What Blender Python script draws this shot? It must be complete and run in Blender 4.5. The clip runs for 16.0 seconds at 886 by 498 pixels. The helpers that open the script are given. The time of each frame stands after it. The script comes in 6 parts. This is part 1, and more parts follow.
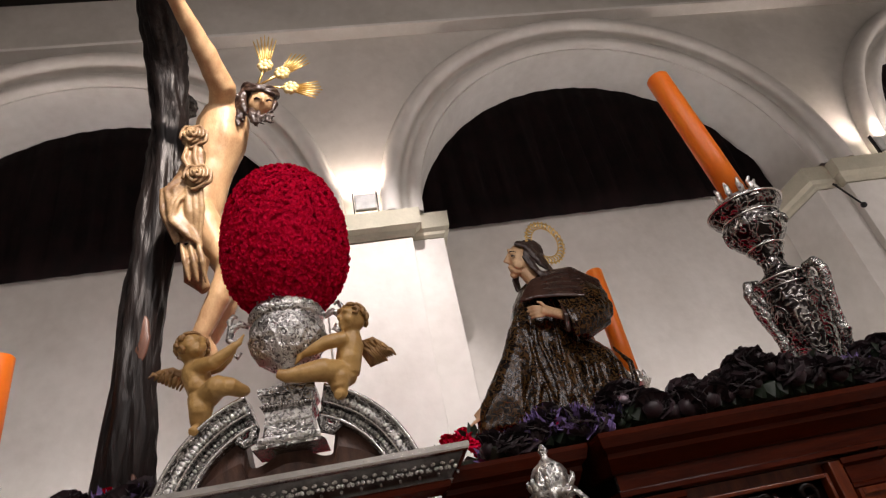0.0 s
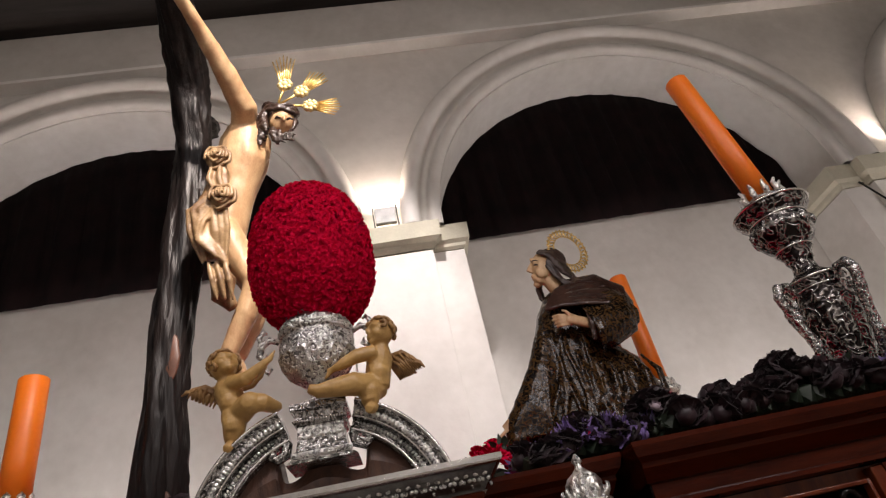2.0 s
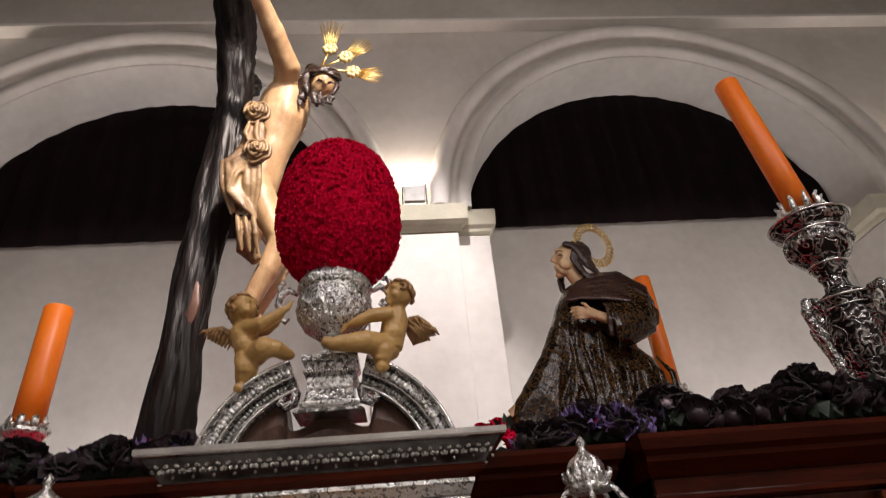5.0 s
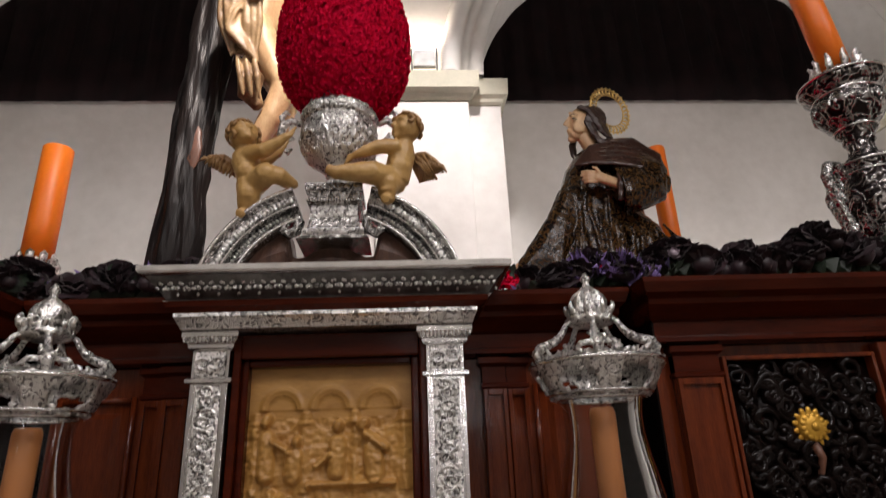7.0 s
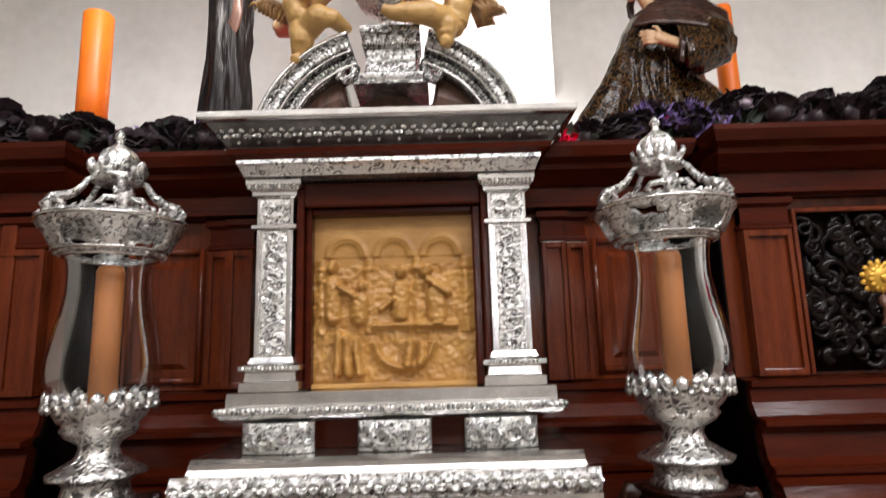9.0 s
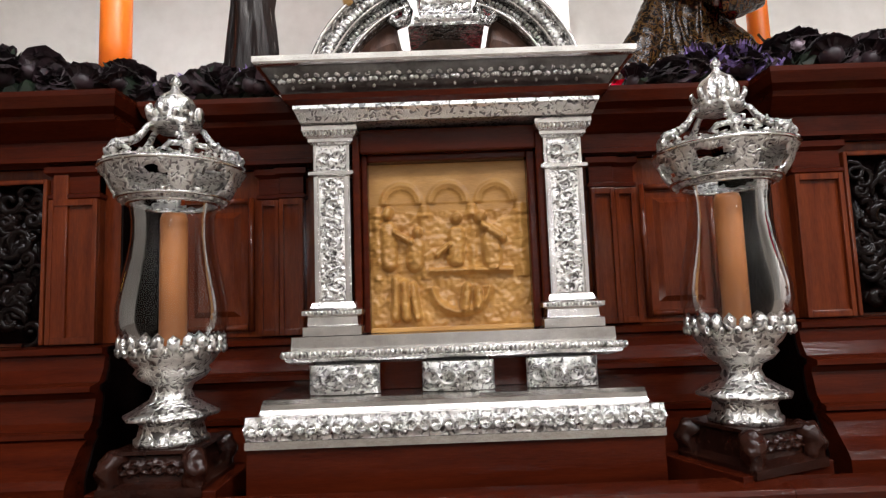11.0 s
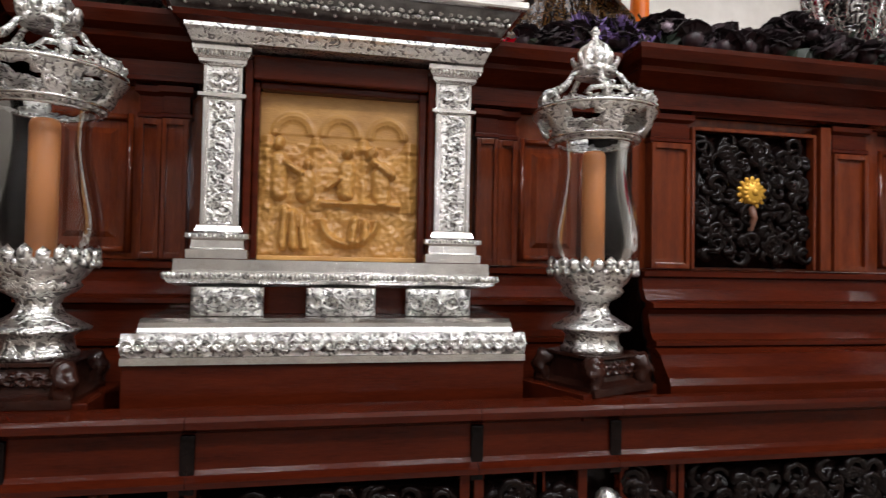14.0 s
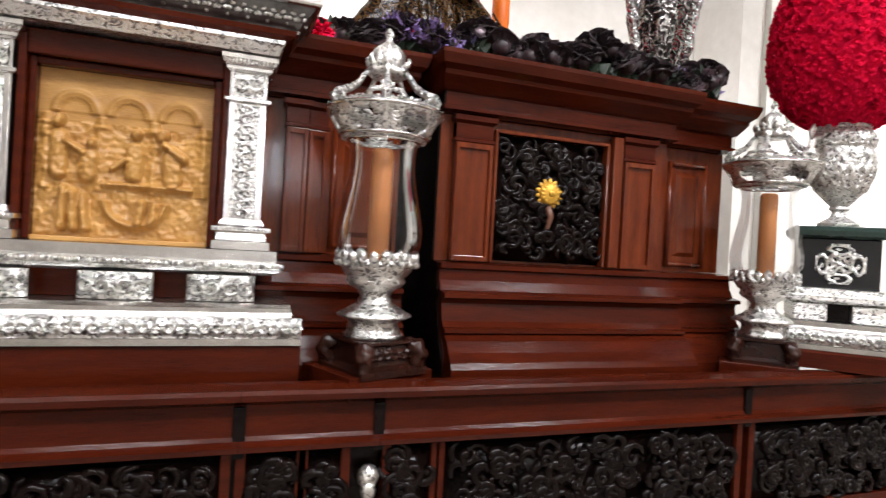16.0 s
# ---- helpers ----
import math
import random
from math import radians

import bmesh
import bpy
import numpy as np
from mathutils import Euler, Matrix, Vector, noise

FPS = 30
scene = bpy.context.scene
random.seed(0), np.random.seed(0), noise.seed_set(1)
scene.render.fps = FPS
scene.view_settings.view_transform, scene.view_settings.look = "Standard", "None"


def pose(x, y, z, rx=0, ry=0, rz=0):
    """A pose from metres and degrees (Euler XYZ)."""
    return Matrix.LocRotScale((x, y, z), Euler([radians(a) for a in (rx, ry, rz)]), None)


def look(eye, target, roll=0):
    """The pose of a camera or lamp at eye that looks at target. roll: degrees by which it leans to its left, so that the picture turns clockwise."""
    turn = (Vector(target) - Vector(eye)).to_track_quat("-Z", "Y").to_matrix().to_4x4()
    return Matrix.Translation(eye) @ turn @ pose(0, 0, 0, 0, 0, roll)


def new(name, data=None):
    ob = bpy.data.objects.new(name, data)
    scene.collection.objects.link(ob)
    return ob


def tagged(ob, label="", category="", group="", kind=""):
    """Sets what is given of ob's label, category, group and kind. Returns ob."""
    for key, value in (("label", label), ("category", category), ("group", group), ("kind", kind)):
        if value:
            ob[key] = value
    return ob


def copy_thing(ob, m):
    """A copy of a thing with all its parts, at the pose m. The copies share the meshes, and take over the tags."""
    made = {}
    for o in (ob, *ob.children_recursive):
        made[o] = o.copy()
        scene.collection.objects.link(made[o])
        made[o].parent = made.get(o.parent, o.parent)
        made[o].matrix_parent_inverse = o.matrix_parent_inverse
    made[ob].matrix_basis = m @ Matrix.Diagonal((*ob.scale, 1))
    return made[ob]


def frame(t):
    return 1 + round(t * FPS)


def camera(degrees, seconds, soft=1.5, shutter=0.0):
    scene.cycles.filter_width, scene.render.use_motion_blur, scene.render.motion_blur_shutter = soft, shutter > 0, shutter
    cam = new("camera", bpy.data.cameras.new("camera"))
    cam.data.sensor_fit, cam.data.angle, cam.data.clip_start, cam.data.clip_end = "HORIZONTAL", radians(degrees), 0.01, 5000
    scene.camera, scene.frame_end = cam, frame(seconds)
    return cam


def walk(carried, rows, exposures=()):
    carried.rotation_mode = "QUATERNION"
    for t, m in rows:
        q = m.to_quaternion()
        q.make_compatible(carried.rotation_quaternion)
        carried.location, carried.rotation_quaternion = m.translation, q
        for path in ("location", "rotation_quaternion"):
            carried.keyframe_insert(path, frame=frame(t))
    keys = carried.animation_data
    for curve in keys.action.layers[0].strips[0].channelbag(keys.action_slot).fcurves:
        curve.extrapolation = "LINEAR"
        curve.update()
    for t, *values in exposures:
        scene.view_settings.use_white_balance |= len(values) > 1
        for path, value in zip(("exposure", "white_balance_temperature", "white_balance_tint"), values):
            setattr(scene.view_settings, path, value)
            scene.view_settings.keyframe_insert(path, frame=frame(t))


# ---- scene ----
cam = camera(73.5, 16.0, soft=1.2, shutter=0.9)
PATH = [
    (0, (0.005, -0.04, 2.234), (0.306, 1.663, 3.24), -12.4),
    (0.5, (0.009, -0.047, 2.234), (0.296, 1.649, 3.254), -13.2),
    (1, (0.005, -0.049, 2.238), (0.279, 1.641, 3.272), -13.3),
    (1.5, (-0.004, -0.046, 2.235), (0.254, 1.639, 3.28), -13.4),
    (2, (-0.017, -0.045, 2.235), (0.227, 1.64, 3.285), -13.2),
    (2.5, (-0.03, -0.037, 2.232), (0.189, 1.646, 3.289), -12.4),
    (3, (-0.037, -0.032, 2.228), (0.166, 1.65, 3.29), -11.3),
    (5.5, (-0.024, 0.019, 2.162), (0.127, 1.752, 3.149), -4.2),
    (6, (-0.018, 0.052, 2.13), (0.123, 1.829, 3.037), -3.4),
    (6.5, (-0.029, 0.092, 2.098), (0.108, 1.927, 2.882), -2.6),
    (7, (-0.038, 0.123, 2.074), (0.094, 1.997, 2.759), -2.4),
    (7.5, (-0.053, 0.148, 2.04), (0.074, 2.041, 2.671), -2.2),
    (8, (-0.072, 0.175, 1.998), (0.002, 2.103, 2.527), -1.8),
    (8.5, (-0.083, 0.183, 1.968), (-0.051, 2.133, 2.411), -1.8),
    (9, (-0.114, 0.181, 1.959), (-0.106, 2.151, 2.304), -1.6),
    (9.5, (-0.153, 0.174, 1.966), (-0.158, 2.157, 2.228), -2.1),
    (12, (-0.347, 0.176, 1.908), (-0.296, 2.169, 2.071), -1.5),
    (12.5, (-0.365, 0.17, 1.91), (-0.265, 2.164, 2.021), -0.9),
    (13, (-0.359, 0.156, 1.896), (-0.171, 2.145, 1.978), -0.3),
    (13.5, (-0.328, 0.127, 1.884), (-0.022, 2.103, 1.931), 0.9),
    (14, (-0.292, 0.097, 1.87), (0.103, 2.057, 1.919), 1.1),
    (14.5, (-0.234, 0.054, 1.853), (0.185, 2.009, 1.915), 1.3),
    (15, (-0.172, 0.011, 1.918), (0.415, 1.923, 1.91), 2.9),
    (15.5, (-0.069, -0.022, 1.898), (0.6, 1.863, 1.905), 3.4),
    (16, (0.043, -0.079, 1.916), (0.719, 1.803, 1.907), 3.3),
]
EXPOSURES = [(0.0, -0.03, 6800, 19), (5.5, -0.1, 6800, 19), (7.0, 0.05, 6650, 17), (8.0, 0.5, 6400, 15), (8.7, 1.0, 6350, 13), (9.5, 1.1, 6300, 13), (12.5, 1.0, 6300, 13),
             (14.0, 1.0, 6300, 13), (15.0, 1.0, 6300, 13), (16.0, 1.5, 6250, 12)]
walk(cam, [(t, look(eye, target, roll)) for t, eye, target, roll in PATH], EXPOSURES)

# ---- world and lights ----
world = bpy.data.worlds.new("night")
scene.world = world
world.use_nodes = True
world.node_tree.nodes["Background"].inputs[0].default_value = (0.02, 0.022, 0.03, 1)
world.node_tree.nodes["Background"].inputs[1].default_value = 0.3


def area_lamp(name, eye, target, size, watts, color, spread=180):
    data = bpy.data.lights.new(name, "AREA")
    data.shape, data.size, data.size_y, data.energy, data.color = "RECTANGLE", size[0], size[1], watts, color
    data.spread = radians(spread)
    ob = new(name, data)
    ob.matrix_world = look(eye, target)
    return ob


def spot_lamp(name, eye, target, degrees, watts, color, blend=0.6, radius=0.1):
    data = bpy.data.lights.new(name, "SPOT")
    data.energy, data.color, data.spot_size, data.spot_blend, data.shadow_soft_size = watts, color, radians(degrees), blend, radius
    ob = new(name, data)
    ob.matrix_world = look(eye, target)
    return ob


WARM, COOL = (1.0, 0.88, 0.76), (1.0, 0.98, 0.97)
spot_lamp("nave_flood", (2.0, -2.3, 9.7), (-0.62, 2.8, 4.9), 18, 6600, (1.0, 0.92, 0.82), 0.8, 0.25)
# two unseen fills added so the silver mirrors a bright wall
area_lamp("south_wall_fill", (-2.5, -4.6, 8.5), (-2.5, -6.0, 2.0), (7.0, 0.2), 170, COOL)
area_lamp("south_wall_fill", (4.5, -4.6, 8.5), (4.5, -6.0, 2.0), (7.0, 0.2), 170, COOL)
for x, y, z, watts in ((-3.2, -3.0, 6.2, 15), (-1.1, -1.5, 7.6, 34), (1.3, -1.2, 7.4, 46), (3.8, -2.4, 6.2, 72)):
    area_lamp("aisle_lamp", (x, y, z), (0.2, 1.9, 1.9), (1.4, 0.8), watts, COOL)
for x, watts in ((8.2, 28),):
    area_lamp("north_aisle_lamp", (x, 4.75, 2.2), (x, 6.3, 4.2), (2.4, 0.2), watts, COOL)
# unseen fill lights added in the niches to brighten the arch soffits
for x, watts in ((-3.05, 36), (3.42, 32), (9.9, 34)):
    area_lamp("niche_fill", (x, 5.85, 2.5), (x, 5.95, 9.0), (3.6, 0.4), watts, COOL, 100)
area_lamp("wall_wash", (-0.5, 3.4, 9.9), (-0.6, 6.0, 3.0), (9.0, 0.2), 15, WARM)
for k in (-1, 0, 1):
    area_lamp("tube_lamp", (0.35 + 0.16 * k, -3.2, 2.75), (0.2 + 0.16 * k, 1.8, 2.1), (0.06, 0.55), 1.7, COOL)
area_lamp("end_lamps", (8.5, 1.0, 5.5), (10.9, 3.0, 3.0), (2.0, 1.0), 260, COOL)
spot_lamp("pier_spot", (0.45, 2.4, 9.6), (0.35, 5.6, 4.2), 30, 2700, COOL, 0.9)
spot_lamp("impost_flood_lamp", (0.22, 5.36, 6.34), (0.1, 5.75, 7.6), 150, 45, WARM, 0.9, 0.06)
spot_lamp("impost_flood_lamp", (-6.28, 5.36, 6.34), (-5.0, 6.1, 7.6), 160, 180, WARM, 0.9, 0.06)
spot_lamp("impost_flood_lamp", (6.95, 5.36, 6.34), (6.9, 5.75, 7.6), 150, 50, WARM, 0.9, 0.06)

# ---- materials ----


def material(name, base, rough=0.5, metal=0.0, other=None, scale=8.0, bump=0.0, bump_scale=40.0, stretch=(1, 1, 1), kind="noise", spec=0.5, sheen=0.0, fine=0.25, tight=0.17, hollow=(0.0, 0.45)):
    """base and other are mixed by a coarse and a fine noise; bump is a height in metres."""
    m = bpy.data.materials.new(name)
    m.use_nodes = True
    tree = m.node_tree
    nodes, links = tree.nodes, tree.links
    shader = nodes["Principled BSDF"]
    shader.inputs["Metallic"].default_value = metal
    shader.inputs["Specular IOR Level"].default_value = spec
    shader.inputs["Sheen Weight"].default_value = sheen
    coords = nodes.new("ShaderNodeTexCoord")
    mapping = nodes.new("ShaderNodeMapping")
    mapping.inputs["Scale"].default_value = stretch
    links.new(coords.outputs["Object"], mapping.inputs["Vector"])
    coarse = nodes.new("ShaderNodeTexNoise")
    coarse.inputs["Scale"].default_value, coarse.inputs["Detail"].default_value = scale, 6
    grain = nodes.new("ShaderNodeTexNoise")
    grain.inputs["Scale"].default_value, grain.inputs["Detail"].default_value = scale * 9, 3
    for n in (coarse, grain):
        links.new(mapping.outputs[0], n.inputs["Vector"])
    blend = nodes.new("ShaderNodeMix")
    blend.inputs[0].default_value = fine
    links.new(coarse.outputs["Fac"], blend.inputs[2])
    links.new(grain.outputs["Fac"], blend.inputs[3])
    ramp = nodes.new("ShaderNodeValToRGB")
    ramp.color_ramp.elements[0].position, ramp.color_ramp.elements[1].position = 0.5 - tight, 0.5 + tight
    other = other or tuple(v * 0.7 for v in base)
    ramp.color_ramp.elements[0].color, ramp.color_ramp.elements[1].color = (*other, 1), (*base, 1)
    links.new(blend.outputs[0], ramp.inputs[0])
    links.new(ramp.outputs[0], shader.inputs["Base Color"])
    span = nodes.new("ShaderNodeMapRange")
    span.inputs["To Min"].default_value, span.inputs["To Max"].default_value = min(1, rough * 1.25), rough * 0.8
    links.new(blend.outputs[0], span.inputs["Value"])
    links.new(span.outputs[0], shader.inputs["Roughness"])
    if bump:
        if kind == "noise":
            tex = nodes.new("ShaderNodeTexNoise")
            tex.inputs["Detail"].default_value = 4
            out = tex.outputs["Fac"]
        else:
            # chased metal: ridges along the noise's middle level, with tarnish lying in the hollows
            tex = nodes.new("ShaderNodeTexNoise")
            tex.inputs["Detail"].default_value, tex.inputs["Distortion"].default_value = 1.5, 0.8
            chain = tex.outputs["Fac"]
            for op, value in (("SUBTRACT", 0.5), ("ABSOLUTE", 0.0), ("MULTIPLY", -7.0), ("ADD", 1.0)):
                node = nodes.new("ShaderNodeMath")
                node.operation, node.use_clamp = op, op == "ADD"
                node.inputs[1].default_value = value
                links.new(chain, node.inputs[0])
                chain = node.outputs[0]
            out = chain
            links.new(out, ramp.inputs[0])
            ramp.color_ramp.elements[0].position, ramp.color_ramp.elements[1].position = hollow
        tex.inputs["Scale"].default_value = bump_scale
        links.new(mapping.outputs[0], tex.inputs["Vector"])
        node = nodes.new("ShaderNodeBump")
        node.inputs["Distance"].default_value = bump
        node.inputs["Strength"].default_value = 1.0
        links.new(out, node.inputs["Height"])
        links.new(node.outputs[0], shader.inputs["Normal"])
    return m


PLASTER = material("plaster", (0.70, 0.675, 0.63), 0.9, other=(0.54, 0.515, 0.47), scale=0.9, bump=0.004, bump_scale=9)
# paler than the wall, for the string course
PALE_PLASTER = material("pale_plaster", (0.84, 0.83, 0.80), 0.85, other=(0.74, 0.72, 0.68), scale=3, bump=0.002, bump_scale=20)
IMPOST = material("impost_stone", (0.52, 0.49, 0.38), 0.8, other=(0.42, 0.40, 0.31), scale=4, bump=0.003, bump_scale=30)
def varnish(m, weight, rough):
    """A clear glossy coat."""
    shader = m.node_tree.nodes["Principled BSDF"]
    shader.inputs["Coat Weight"].default_value, shader.inputs["Coat Roughness"].default_value = weight, rough


CEILING = material("dark_ceiling_wood", (0.014, 0.010, 0.008), 0.8, scale=2, stretch=(1, 8, 1))
FLOOR = material("floor_marble", (0.35, 0.30, 0.25), 0.3, other=(0.22, 0.18, 0.15), scale=2)
CURTAIN = material("curtain_cloth", (0.009, 0.0035, 0.0035), 0.95, other=(0.003, 0.002, 0.002), scale=5, bump=0.002, bump_scale=200, spec=0.1)
# one mahogany in two tones: level parts coloured as shaded, upright boards as lit
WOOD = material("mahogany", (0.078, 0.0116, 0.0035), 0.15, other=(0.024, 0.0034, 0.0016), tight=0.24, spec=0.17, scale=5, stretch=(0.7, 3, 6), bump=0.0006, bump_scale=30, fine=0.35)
WOOD_UP_LIT = material("mahogany_upright_lit", (0.165, 0.032, 0.0080), 0.13, other=(0.050, 0.0075, 0.0028), tight=0.24, spec=0.3, scale=5, stretch=(6, 3, 0.7), bump=0.0006, bump_scale=30, fine=0.35)
varnish(WOOD_UP_LIT, 0.12, 0.05)
PLINTH = material("black_brown_carved_wood", (0.030, 0.009, 0.005), 0.22, other=(0.012, 0.004, 0.003), scale=12, bump=0.002, bump_scale=60, spec=0.3)
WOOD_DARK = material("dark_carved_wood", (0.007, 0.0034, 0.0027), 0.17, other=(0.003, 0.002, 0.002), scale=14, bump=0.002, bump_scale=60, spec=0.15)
BARK = material("black_cross_wood", (0.016, 0.012, 0.011), 0.36, other=(0.007, 0.006, 0.006), scale=5, stretch=(4, 4, 0.6), bump=0.010, bump_scale=9, tight=0.12, spec=0.2)
BARK_BEAM = material("black_beam_wood", (0.016, 0.012, 0.011), 0.36, other=(0.007, 0.006, 0.006), scale=5, stretch=(4, 0.6, 4), bump=0.010, bump_scale=9, tight=0.12, spec=0.2)
TYMPANUM = material("brown_tympanum_wood", (0.10, 0.045, 0.026), 0.5, other=(0.04, 0.018, 0.012), scale=9, stretch=(4, 4, 1), bump=0.004, bump_scale=14)
KNOT = material("cross_knot_wood", (0.14, 0.055, 0.03), 0.45, other=(0.05, 0.02, 0.012), scale=9, stretch=(3, 3, 1))
SILVER = material("chased_silver", (0.84, 0.83, 0.80), 0.29, 1.0, other=(0.22, 0.215, 0.21), scale=26, bump=0.0018, bump_scale=70, kind="chased", hollow=(0.0, 0.5))
SILVER_FINE = material("fine_chased_silver", (0.84, 0.83, 0.80), 0.29, 1.0, other=(0.24, 0.235, 0.23), scale=40, bump=0.0015, bump_scale=58, kind="chased", hollow=(0.0, 0.4))
SILVER_PLAIN = material("plain_silver", (0.84, 0.83, 0.80), 0.22, 1.0, other=(0.55, 0.54, 0.52), scale=12, bump=0.0012, bump_scale=45)
SILVER_DARK = material("tarnished_silver", (0.50, 0.48, 0.46), 0.24, 1.0, other=(0.035, 0.030, 0.030), scale=22, bump=0.003, bump_scale=26, kind="chased", hollow=(0.45, 1.0))
SILVER_ARC = material("darkened_chased_silver", (0.62, 0.61, 0.59), 0.25, 1.0, other=(0.10, 0.095, 0.09), scale=22, bump=0.002, bump_scale=60, kind="chased", hollow=(0.1, 0.9))
# the cove's silver, darker than the leaves standing before it
SILVER_COVE = material("dark_cove_silver", (0.24, 0.235, 0.225), 0.35, 1.0, other=(0.09, 0.085, 0.08), scale=18, bump=0.002, bump_scale=60)
GOLD = material("gilt_metal", (0.80, 0.58, 0.24), 0.32, 1.0, other=(0.6, 0.38, 0.11), scale=20, bump=0.003, bump_scale=90)
GILT_PAINT = material("yellow_gilding", (0.72, 0.42, 0.055), 0.35, 0.5, other=(0.5, 0.25, 0.03), scale=30, bump=0.001, bump_scale=90)
CEDAR = material("carved_boxwood", (0.50, 0.27, 0.070), 0.4, other=(0.33, 0.155, 0.035), scale=7, stretch=(1, 1, 4), bump=0.001, bump_scale=60)
PUTTO = material("honey_carved_wood", (0.58, 0.36, 0.125), 0.36, other=(0.42, 0.24, 0.08), scale=16, bump=0.0015, bump_scale=60, tight=0.2)
PUTTO_DARK = material("aged_carved_wood", (0.44, 0.255, 0.095), 0.45, other=(0.22, 0.11, 0.04), scale=22, bump=0.001, bump_scale=70)
WAX = material("orange_wax", (0.85, 0.20, 0.012), 0.42, other=(0.74, 0.155, 0.01), scale=5, spec=0.4)
WAX_BROWN = material("amber_wax", (0.55, 0.22, 0.07), 0.4, other=(0.44, 0.16, 0.05), scale=4)
WAX.node_tree.nodes["Principled BSDF"].inputs["Subsurface Weight"].default_value = 0.15
CARNATION = material("red_carnation", (0.80, 0.008, 0.060), 0.9, other=(0.60, 0.004, 0.036), scale=30, spec=0.05)
ROSE = material("dark_purple_rose", (0.034, 0.014, 0.019), 0.45, other=(0.008, 0.004, 0.006), scale=30, sheen=0.1)
IRIS = material("violet_iris", (0.36, 0.27, 0.58), 0.6, other=(0.14, 0.08, 0.27), scale=30)
LEAF = material("dark_leaf", (0.02, 0.035, 0.018), 0.5, other=(0.01, 0.018, 0.01), scale=20)
PALE = material("pale_petal", (0.45, 0.36, 0.42), 0.6, scale=30)
FLESH = material("painted_flesh", (0.66, 0.45, 0.25), 0.42, other=(0.36, 0.19, 0.09), scale=8, stretch=(1.6, 1.6, 0.7), bump=0.002, bump_scale=26, tight=0.2, spec=0.4)
LOIN = material("gilded_loincloth", (0.40, 0.26, 0.13), 0.42, other=(0.16, 0.085, 0.038), scale=9, bump=0.004, bump_scale=30, tight=0.12)
ROSETTE = material("pale_gilt", (0.80, 0.68, 0.36), 0.45, 0.3, other=(0.6, 0.45, 0.18), scale=40)
HAIR = material("dark_brown_hair", (0.050, 0.026, 0.018), 0.38, other=(0.014, 0.007, 0.005), scale=24, bump=0.01, bump_scale=34)
ROBE = material("brown_gold_brocade", (0.078, 0.039, 0.011), 0.25, other=(0.006, 0.0032, 0.002), spec=0.32, scale=14, bump=0.0002, bump_scale=34, kind="chased", hollow=(0.35, 1.0))
MANTLE = material("brown_mantle", (0.062, 0.030, 0.021), 0.24, other=(0.026, 0.011, 0.007), spec=0.5, scale=9, bump=0.002, bump_scale=26, tight=0.12)
SKIRT = material("dark_velvet_skirt", (0.03, 0.006, 0.010), 0.9, scale=5)
BLACK = material("ebonised_wood", (0.012, 0.011, 0.012), 0.25, other=(0.006, 0.006, 0.007), scale=9)
GREEN = material("dark_green_marble", (0.03, 0.06, 0.05), 0.15, other=(0.015, 0.03, 0.026), scale=9)
IRON = material("black_iron", (0.02, 0.02, 0.02), 0.5, 0.6)
HOUSING = material("pale_lamp_housing", (0.55, 0.55, 0.52), 0.5, scale=10)


def glass_material():
    m = bpy.data.materials.new("clear_glass")
    m.use_nodes = True
    nodes, links = m.node_tree.nodes, m.node_tree.links
    out = nodes["Material Output"]
    clear, gloss, mix, fresnel = (nodes.new("ShaderNode" + k) for k in ("BsdfTransparent", "BsdfGlossy", "MixShader", "Fresnel"))
    clear.inputs["Color"].default_value = (0.97, 0.98, 0.98, 1)
    gloss.inputs["Roughness"].default_value = 0.025
    fresnel.inputs["IOR"].default_value = 1.5
    soften = nodes.new("ShaderNodeMath")
    soften.operation = "MULTIPLY"
    soften.inputs[1].default_value = 0.6
    links.new(fresnel.outputs[0], soften.inputs[0])
    links.new(soften.outputs[0], mix.inputs[0])
    links.new(clear.outputs[0], mix.inputs[1])
    links.new(gloss.outputs[0], mix.inputs[2])
    links.new(mix.outputs[0], out.inputs["Surface"])
    return m


def lamp_material():
    m = bpy.data.materials.new("lit_lamp_glass")
    m.use_nodes = True
    shader = m.node_tree.nodes["Principled BSDF"]
    shader.inputs["Emission Color"].default_value = (1.0, 0.9, 0.72, 1)
    shader.inputs["Emission Strength"].default_value = 12.0
    return m


GLASS, LIT = glass_material(), lamp_material()

# ---- mesh helpers ----


def part(name, bm, mats, parent=None, label="", smooth=False):
    """Links a bmesh as one mesh object."""
    bmesh.ops.recalc_face_normals(bm, faces=bm.faces)
    data = bpy.data.meshes.new(name)
    bm.to_mesh(data)
    bm.free()
    for m in mats if isinstance(mats, (list, tuple)) else [mats]:
        data.materials.append(m)
    if smooth:
        data.polygons.foreach_set("use_smooth", [True] * len(data.polygons))
    ob = new(name, data)
    ob.parent = parent
    if label:
        ob["label"] = label
    return ob


def thing(name, at, label, category, group="", kind=""):
    ob = new(name)
    ob.empty_display_size = 0.05
    ob.location = at
    return tagged(ob, label, category, group, kind)


def box(bm, x0, x1, y0, y1, z0, z1, bevel=0.0):
    made = bmesh.ops.create_cube(bm, size=1.0, matrix=Matrix.Translation(((x0 + x1) / 2, (y0 + y1) / 2, (z0 + z1) / 2)) @ Matrix.Diagonal((x1 - x0, y1 - y0, z1 - z0, 1)))
    if bevel:
        edges = list({e for v in made["verts"] for e in v.link_edges})
        bmesh.ops.bevel(bm, geom=edges, offset=bevel, segments=2, affect="EDGES", profile=0.5)
    return bm


def one_box(*a, **k):
    return box(bmesh.new(), *a, **k)


